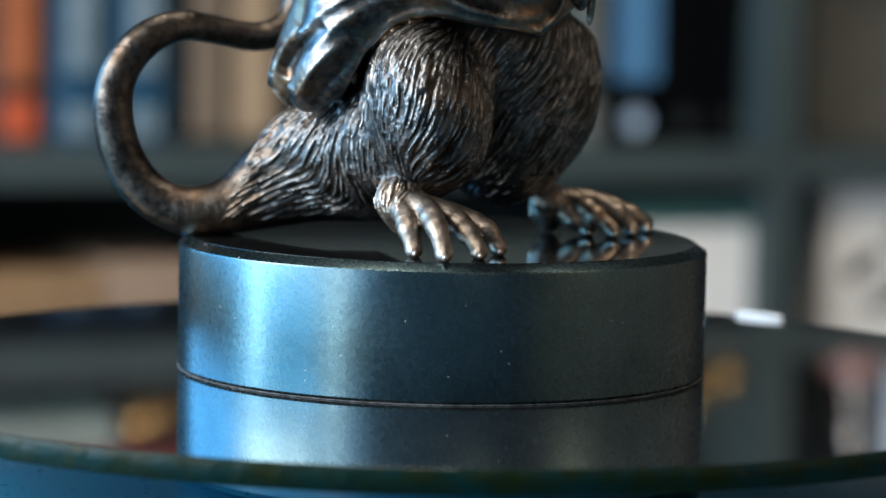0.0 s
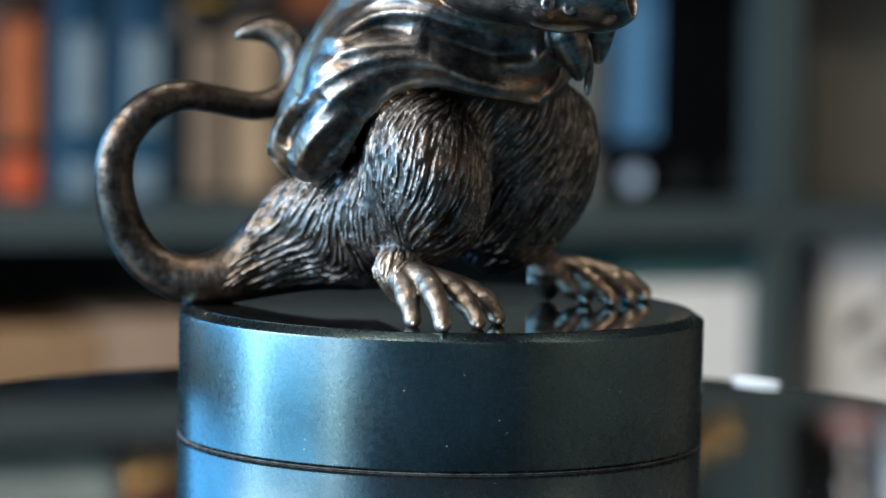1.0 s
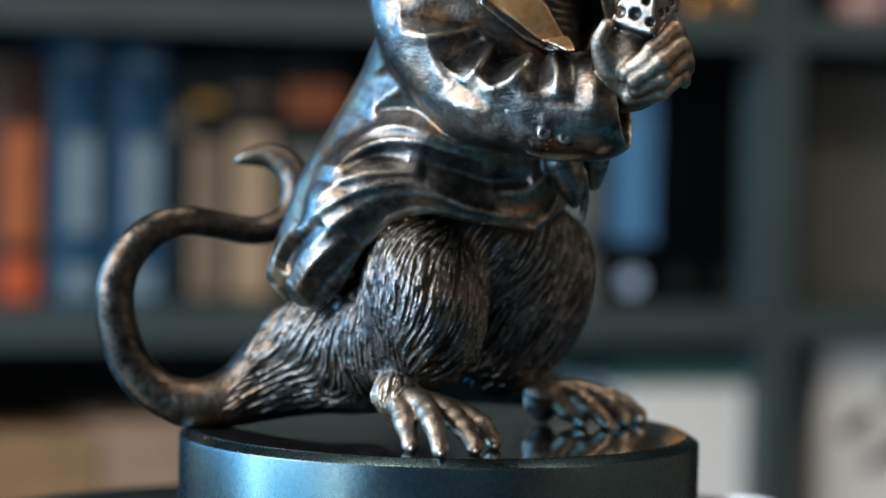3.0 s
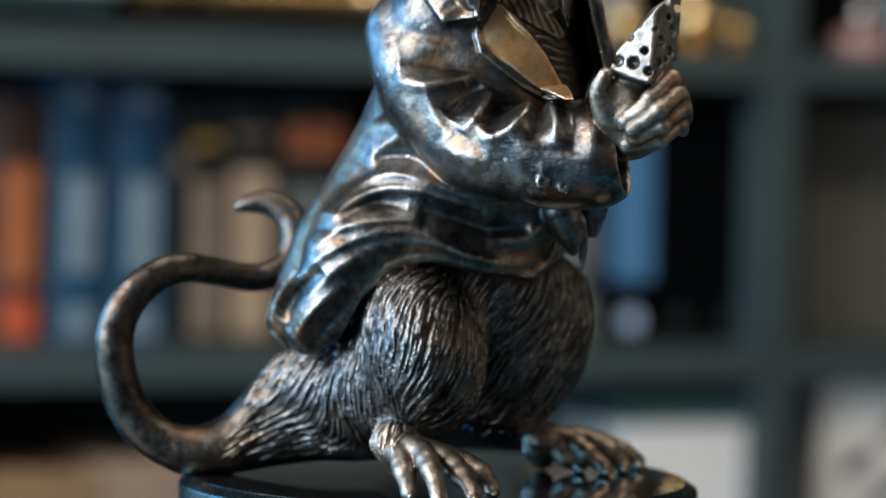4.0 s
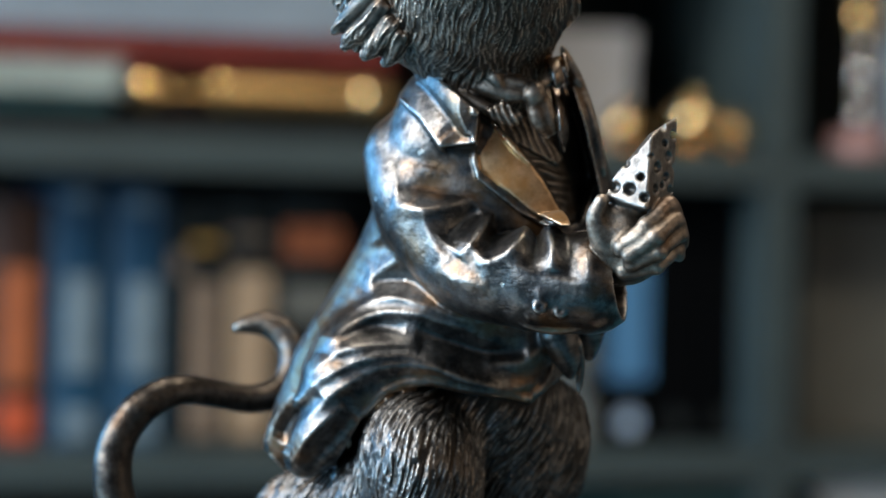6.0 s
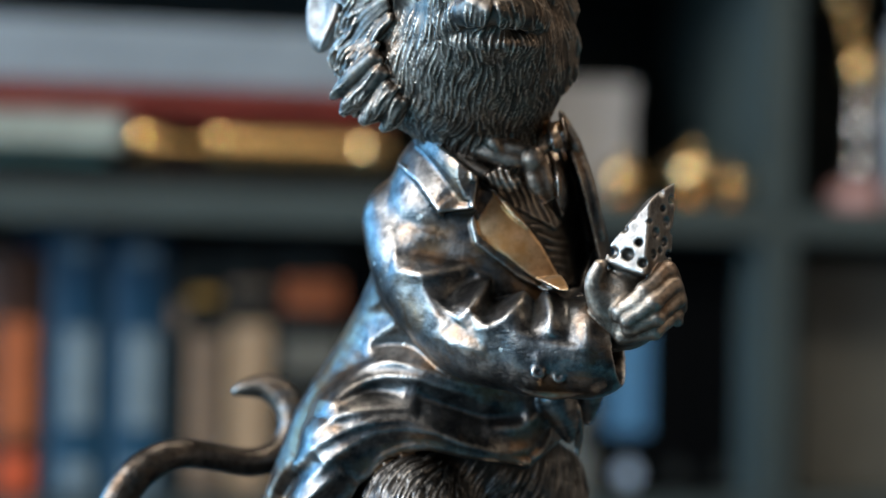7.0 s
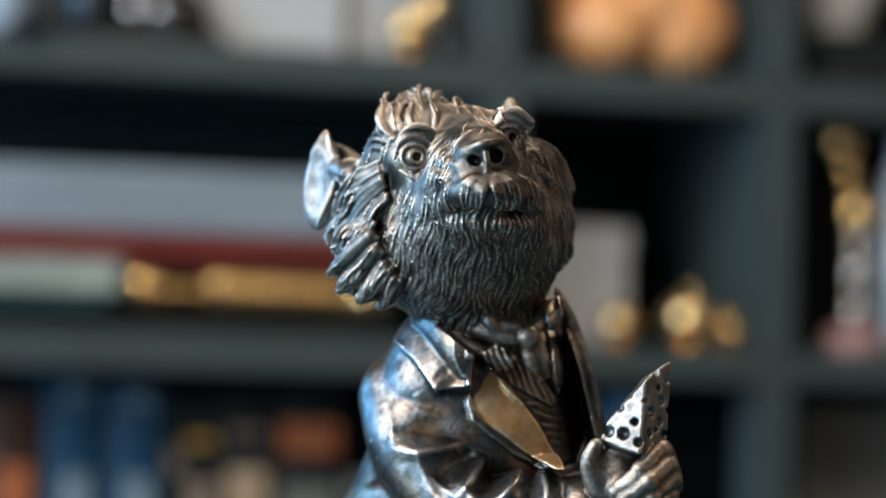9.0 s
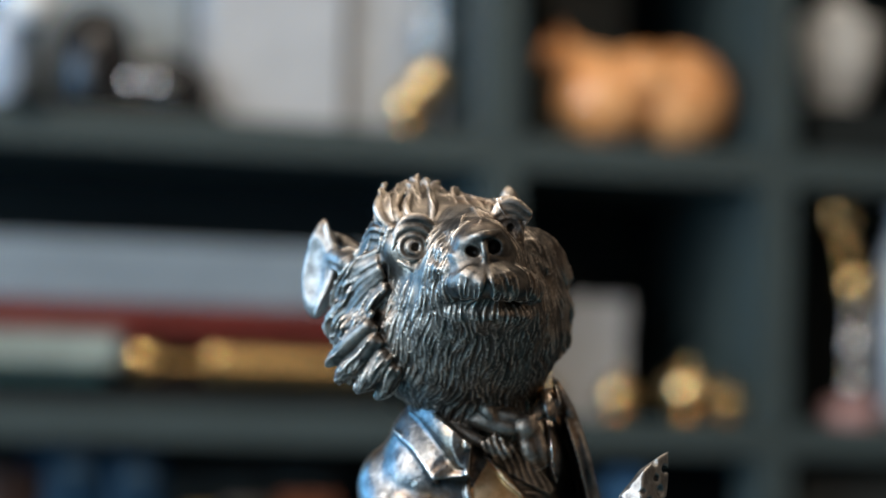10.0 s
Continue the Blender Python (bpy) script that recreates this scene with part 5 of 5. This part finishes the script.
# lowest visible shelf
carton("storage_box", xs(0) - 0.03, xs(176), S_A, -0.178, C_KRAFT, C_KRAFT, "brown kraft cardboard storage box on a low shelf", "box")
carton("storage_box", xs(184), xs(345), S_A, -0.169, C_PINKKRAFT, C_PINKKRAFT, "pale pinkish cardboard storage box on a low shelf", "box")
carton("storage_box", xs(1105), xs(1325), S_A, -0.108, C_WHITE, C_TEAL, "white cardboard box with a dark teal lid", "box", lid_h=0.03)
ob = carton("storage_box", xs(1450), xs(1640), S_A, -0.067, C_WHITE, C_BLUE, "white printed box with a blue lid and dark marks", "box", lid_h=0.018)
for u, v, l in ((-0.02, 0.20, 0.05), (0.015, 0.165, 0.06), (0.03, 0.24, 0.04)):
    bm = boxed(-l / 2, l / 2, -0.0012, 0.002, -0.009, 0.009, bevel=0.001)
    bmesh.ops.transform(bm, matrix=pose(u, -0.0005, v, 0, -35, 0), verts=bm.verts)
    part("printed_mark", bm, C_BLACK, ob)

# the shelf of upright books
book(xs(-112, 0.095), xs(-24, 0.095), S_B, S_B + 0.25, C_BROWN, [(0.45, 0.6, C_ORANGE)], "dark brown leather-bound book with an orange label")
book(xs(-20, 0.095), xs(82, 0.095), S_B, S_B + 0.262, C_BROWN, [(0.25, 0.72, C_ORANGE), (0.02, 0.18, C_RED)], "brown leather-bound book with orange and red spine panels", 0.6)
for a, b, h in ((91, 190, 0.285), (203, 300, 0.28)):
    book(xs(a, 0.095), xs(b, 0.095), S_B, S_B + h, C_BLUE, [(0.27, 0.63, C_PALEBLUE), (0.03, 0.13, C_PALEBLUE), (0.90, 0.95, C_PALEBLUE)], "blue cloth book with a pale spine label", 0.5)
book(xs(304, 0.095), xs(331, 0.095), S_B, S_B + 0.26, C_DARK, [(0.7, 0.8, C_TAN)], "thin dark cloth-bound book")
book(xs(335, 0.095), xs(390, 0.095), S_B, S_B + 0.265, C_DARK, [(0.03, 0.66, C_TAN), (0.8, 0.84, GILT)], "dark cloth book with a tan spine panel")
book(xs(396, 0.095), xs(492, 0.095), S_B, S_B + 0.27, C_DARK, [(0.03, 0.70, C_BEIGE), (0.82, 0.86, C_TAN)], "dark cloth book with a large beige spine panel", 0.72)
book(xs(497, 0.095), xs(612, 0.095), S_B, S_B + 0.275, C_DARK, [(0.74, 0.87, C_ORANGE), (0.5, 0.62, C_MIDGREY)], "thick dark green book with an orange spine label")
book(xs(616, 0.095), xs(690, 0.095), S_B, S_B + 0.26, C_BLACK, [(0.6, 0.7, C_MIDGREY)], "black cloth book with a grey spine label")
book(xs(1030, 0.095), xs(1076, 0.095), S_B, S_B + 0.27, C_MIDGREY, [(0.2, 0.3, C_DARK)], "plain grey cloth-bound upright book")
binder(xs(1080), xs(1166), S_B, S_B + 0.285, C_BLACK, "black ring binder with a light blue spine label", True, C_SKY)
# Two added black binders stand in for the dark of an empty bay.
binder(xs(1170), xs(1250), S_B, S_B + 0.285, C_BLACK, "black ring binder added to fill a dark empty bay", True)
binder(xs(1254), xs(1334), S_B, S_B + 0.285, C_BLACK, "black ring binder added to fill a dark empty bay", True)
carton("file_box", xs(1462), xs(1680), S_B, S_B + 0.27, C_MIDGREY, C_MIDGREY, "felt-grey cardboard file box", "box", lid_h=0.04, y=0.11)

# stack of lying books with a long box on top
z1, z2, z3, z4 = 0.306, 0.362, 0.395, 0.462
flat_book(xs(-110), xs(700), S_C, z1, C_DARK, C_DARK, "large dark cloth-bound book lying flat under a stack", depth=0.24)
flat_book(xs(204), xs(690), z1 + 0.0005, z2, C_DKRED, C_BROWN, "thick dark red book lying flat in a stack", depth=0.18, y=0.09)


def telescope():
    """A brass hand telescope in two draws, lying along the stack."""
    r = (z2 - z1) * 0.47
    ob = thing("brass_telescope", (xs(450), CASE_Y + 0.058, z1 + r + 0.001), "polished brass hand telescope lying on a dark book", "telescope")
    lie = Matrix.Rotation(radians(90), 4, "Y")
    k = 1 / 1636.0
    big = [(0, -88 * k), (r * 0.93, -88 * k), (r, -82 * k), (r, -72 * k), (r * 0.9, -68 * k), (r * 0.9, 180 * k), (r, 186 * k), (r, 228 * k), (r * 0.94, 236 * k), (0, 236 * k)]
    smooth(part("barrel", lathe(big, 48, lie), POLISHED_BRASS, ob))
    small = [(0, -232 * k), (r * 0.7, -232 * k), (r * 0.86, -226 * k), (r * 0.9, -200 * k), (r * 0.84, -178 * k), (r * 0.28, -172 * k), (r * 0.24, -90 * k), (0, -90 * k)]
    smooth(part("eyepiece", lathe(small, 40, lie), POLISHED_BRASS, ob))


telescope()
flat_book(xs(-110), xs(200), z1 + 0.022, z2, C_GREENPAPER, C_GREENPAPER, "pale green-grey portfolio lying flat", depth=0.22, y=0.005)
flat_book(xs(-110), xs(186), z1 + 0.0005, z1 + 0.0215, C_DARK, C_TEAL, "thin dark folder with teal pages lying flat", depth=0.2, y=0.02)
flat_book(xs(-100), xs(680), z2 + 0.0005, z3, C_DKRED, C_DKRED, "dark red leather album lying flat", depth=0.24)
carton("long_box", xs(-110), xs(650), z3 + 0.0005, z4, C_LONG, C_LONG, "long blue-grey cardboard box on stacked books", "box", lid_h=0.035, depth=0.2, y=0.05)

# small brass pieces and a grey box
carton("storage_box", xs(985), xs(1155), S_C, 0.425, C_GREY, C_GREY, "pale grey cardboard box on a shelf", "box", depth=0.14, y=0.12)


def bead(r):
    return [(0, -r)] + [(r * math.sin(math.pi * i / 12), -r * math.cos(math.pi * i / 12)) for i in range(1, 12)] + [(0, r)]


def brass_weight(x, r, y, label, z=None):
    """A round brass weight: a flattened ball on a turned foot, with a knob."""
    ob = thing("brass_weight", (x, CASE_Y + y, S_C if z is None else z), label, "weight", "brass weights")
    smooth(part("foot", lathe([(0, 0), (r * 0.7, 0), (r * 0.72, r * 0.12), (r * 0.45, r * 0.3), (0, r * 0.3)], 28), POLISHED_BRASS, ob), 40)
    smooth(part("body", lathe([(q, z0 * 0.92 + r * 1.15) for q, z0 in bead(r)], 36), POLISHED_BRASS, ob), 60)
    smooth(part("knob", lathe([(q, z0 + r * 2.15) for q, z0 in bead(r * 0.22)], 20), POLISHED_BRASS, ob), 60)
    return ob


brass_weight(xs(962), 0.021, 0.05, "small round polished brass weight on a shelf")
brass_weight(xs(1085), 0.022, 0.03, "small round polished brass weight on a shelf")
brass_weight(xs(1208), 0.029, 0.03, "large round polished brass weight on a shelf")
brass_weight(xs(1283), 0.019, 0.04, "small round polished brass weight on a shelf")


def bead_ornament():
    """A stone foot with a stem of silver and brass balls, leaning to one side."""
    ob = thing("bead_ornament", (xs(1512), CASE_Y + 0.05, S_C), "ornament of stacked silver and brass balls on pink stone", "ornament")
    smooth(part("foot", lathe([(0, 0), (0.034, 0), (0.036, 0.004), (0.036, 0.02), (0.03, 0.026), (0, 0.026)], 32), PINK, ob, "round pink stone foot"))
    part("stem", lathe([(0, 0.0265), (0.004, 0.0265), (0.003, 0.15), (0, 0.15)], 12, Matrix.Translation((0.002, 0.012, 0))), BRASS, ob)
    part("branch", lathe([(0, 0.0), (0.003, 0.0), (0.0025, 0.16), (0, 0.16)], 12, Matrix.Translation((0.004, 0.012, 0.145)) @ Matrix.Rotation(radians(-12), 4, "Y")), BRASS, ob)
    for r, dx, z, m in ((0.019, 0.003, 0.048, SILVER), (0.022, 0.004, 0.092, SILVER), (0.013, 0.003, 0.126, SILVER), (0.024, 0.002, 0.162, POLISHED_BRASS), (0.012, -0.010, 0.205, POLISHED_BRASS),
                        (0.021, -0.022, 0.240, POLISHED_BRASS), (0.023, -0.016, 0.290, POLISHED_BRASS)):
        smooth(part("ball", lathe(bead(r), 28, Matrix.Translation((dx, 0, z))), m, ob))


bead_ornament()
ob = thing("tall_vase", (xs(1618), CASE_Y + 0.06, S_C), "tall pale blue glazed vase", "vase")
VASE = mat("pale_blue_glaze", (0.42, 0.50, 0.60), 0.15, 0, 0.1, 20, coat=0.5)
smooth(part("body", lathe([(0, 0), (0.028, 0), (0.034, 0.02), (0.036, 0.12), (0.03, 0.2), (0.018, 0.235), (0.015, 0.235), (0, 0.22)], 40), VASE, ob))
smooth(part("rim", lathe([(0.018, 0.2352), (0.022, 0.255), (0.019, 0.255), (0.0152, 0.2352)], 40), VASE, ob))

# upper shelf
DZ = S_D
ob = thing("pale_jug", (xs(0), CASE_Y + 0.10, DZ), "pale blue-white glazed jug with a rounded lid", "jug")
smooth(part("body", lathe([(0, 0), (0.03, 0), (0.042, 0.02), (0.046, 0.06), (0.036, 0.095), (0.03, 0.105), (0, 0.105)], 40), VASE, ob))
smooth(part("lid", lathe([(0, 0.1055), (0.034, 0.1055), (0.03, 0.115), (0.012, 0.124), (0.014, 0.136), (0.008, 0.144), (0, 0.145)], 32), CHROME, ob, "shiny metal lid"))


# Added white globe and stand in place of a bright round spot.
GZ2 = 0.704 - DZ
ob = thing("bright_spot_globe", (xs(16), CASE_Y + 0.005, DZ), "added white globe on a slim dark stand, for a bright round spot", "ornament")
smooth(part("stand", lathe([(0, 0), (0.026, 0), (0.028, 0.004), (0.012, 0.012), (0.007, 0.03), (0.006, GZ2 - 0.038), (0.012, GZ2 - 0.026), (0, GZ2 - 0.025)], 32), C_DARK, ob))
smooth(part("globe", lathe(bead(0.026), 32, Matrix.Translation((0, 0, GZ2))), C_WHITE, ob, "white globe in place of a bright round spot"))


def antique_instrument():
    """Two rounded black housings on a common base, with two chrome knobs in front."""
    ob = thing("antique_instrument", (xs(230), CASE_Y + 0.035, DZ), "black enamelled antique instrument with two chrome knobs", "instrument")
    smooth(part("base", boxed(-0.088, 0.092, 0.0, 0.09, 0.0, 0.016, bevel=0.005), BLACKGLOSS, ob), 40)
    tall = lathe([(0, 0.0162), (0.040, 0.0162), (0.044, 0.03), (0.043, 0.072), (0.036, 0.102), (0.020, 0.118), (0, 0.122)], 32, Matrix.Translation((-0.040, 0.045, 0)))
    smooth(part("tall_housing", tall, BLACKGLOSS, ob), 50)
    low = lathe([(0, 0.0162), (0.038, 0.0162), (0.042, 0.030), (0.036, 0.054), (0.018, 0.070), (0, 0.074)], 32, Matrix.Translation((0.048, 0.045, 0)))
    smooth(part("low_housing", low, BLACKGLOSS, ob), 50)
    part("bridge", boxed(-0.014, 0.028, 0.02, 0.066, 0.0162, 0.064, bevel=0.004), BLACKGLOSS, ob)
    for x in (-0.008, 0.020):
        part("knob", lathe([(0, 0), (0.009, 0), (0.010, 0.003), (0.009, 0.008), (0.005, 0.011), (0, 0.012)], 24, Matrix.Translation((x, 0.002, 0.036)) @ Matrix.Rotation(radians(90), 4, "X")), SILVER, ob, "chrome knob")


antique_instrument()
carton("file_box", xs(372), xs(612), DZ, DZ + 0.26, C_GREY, C_GREY, "tall plain pale grey file box on a shelf", "box", lid_h=0.03, y=0.08)
carton("file_box", xs(96), xs(360), DZ, DZ + 0.26, C_PALE, C_PALE, "tall blue-grey file box behind a black instrument", "box", lid_h=0.03, depth=0.16, y=0.14)
carton("file_box", xs(632), xs(805), DZ, DZ + 0.27, C_GREY, C_GREY, "tall pale grey file box behind a brass lamp", "box", lid_h=0.03, depth=0.1, y=0.105)
ob = thing("oil_lamp", (xs(748), CASE_Y + 0.045, DZ), "small brass oil lamp with a clear glass chimney", "lamp")
smooth(part("font", lathe([(0, 0), (0.02, 0), (0.022, 0.004), (0.010, 0.012), (0.008, 0.03), (0.012, 0.036), (0, 0.036)], 36), C_DARK, ob, "dark bronze foot"))
smooth(part("burner", lathe([(0, 0.0365), (0.012, 0.0365), (0.020, 0.046), (0.022, 0.060), (0.018, 0.074), (0.014, 0.078), (0, 0.079)], 32), POLISHED_BRASS, ob))
CLEAR = bpy.data.materials.new("clear_glass")
CLEAR.use_nodes = True
cb = CLEAR.node_tree.nodes["Principled BSDF"]
cb.inputs["Transmission Weight"].default_value, cb.inputs["Roughness"].default_value, cb.inputs["Base Color"].default_value = 1.0, 0.02, (0.85, 0.9, 0.92, 1)
smooth(part("chimney", lathe([(0.014, 0.079), (0.022, 0.10), (0.02, 0.13), (0.012, 0.18), (0.0105, 0.18), (0.0185, 0.13), (0.0205, 0.10), (0.0125, 0.079), (0.014, 0.079)], 32), CLEAR, ob, "clear glass chimney"))
brass_weight(xs(698), 0.024, 0.02, "round brass weight in front of an oil lamp", DZ)


def gourd_vessel():
    """A lying two-lobed glazed vessel with a short neck."""
    ob = thing("ceramic_vessel", (xs(1145), CASE_Y + 0.066, DZ), "glossy orange glazed ceramic vessel with two lobes", "vessel")
    for name, x, z, rx, rz in (("lobe", -0.052, 0.052, 0.058, 0.052), ("lobe", 0.042, 0.060, 0.062, 0.060), ("shoulder", -0.005, 0.078, 0.060, 0.038)):
        bm = bmesh.new()
        bmesh.ops.create_uvsphere(bm, u_segments=32, v_segments=20, radius=1.0, matrix=Matrix.Translation((x, 0, z)) @ Matrix.Diagonal((rx, 0.056, rz, 1)))
        smooth(part(name, bm, GLAZE, ob), 80)
    neck = lathe([(0, 0), (0.030, 0), (0.024, 0.022), (0.021, 0.04), (0.026, 0.058), (0.02, 0.059), (0.015, 0.04), (0, 0.03)], 28, Matrix.Translation((-0.066, 0, 0.084)) @ Matrix.Rotation(radians(-62), 4, "Y"))
    smooth(part("neck", neck, GLAZE, ob), 60)
    return ob


gourd_vessel()
carton("file_box", xs(1062), xs(1205), DZ, DZ + 0.24, C_MIDGREY, C_MIDGREY, "grey file box behind an orange vessel", "box", lid_h=0.03, depth=0.08, y=0.22)
# Dark riser added only to lift the bowl above the shelf.
carton("storage_box", xs(1424), xs(1650), DZ, DZ + 0.06, C_DARK, C_DARK, "added flat dark riser lifting a glass bowl", "box", lid_h=0.02, depth=0.2, y=0.02)
MILK = mat("milk_glass", (0.72, 0.70, 0.66), 0.25, 0, 0.2, 30, coat=0.4)
ob = thing("glass_bowl", (xs(1500), CASE_Y + 0.09, DZ + 0.0605), "faceted milky glass bowl filled with balls", "bowl")
bm = lathe([(0, 0), (0.03, 0), (0.034, 0.012), (0.052, 0.05), (0.06, 0.105), (0.056, 0.105), (0.047, 0.052), (0.028, 0.016), (0, 0.014)], 14)
part("bowl", bm, MILK, ob)
for x, y, z, r in ((-0.018, 0, 0.075, 0.024), (0.022, 0.008, 0.07, 0.023), (0.0, -0.012, 0.112, 0.022)):
    o2 = tagged(part("glass_ball", lathe(bead(r), 20, Matrix.Translation((xs(1500) + x, CASE_Y + 0.09 + y, DZ + 0.0605 + z))), C_WHITE), "white glass ball lying in a milky bowl", "ball", "glass balls")
    smooth(o2)


# the bookcase and all that stands on it is turned a little
turn = Matrix.Translation((0, CASE_Y, 0)) @ Matrix.Rotation(SKEW, 4, "Z") @ Matrix.Translation((0, -CASE_Y, 0))
for ob in list(scene.objects):
    if ob.parent is None and ob.type in ("EMPTY", "MESH") and ob.get("kind") != "structure" and (ob.location.y > 1.9 or ob.name.startswith("glass_ball")):
        ob.matrix_basis = turn @ ob.matrix_basis
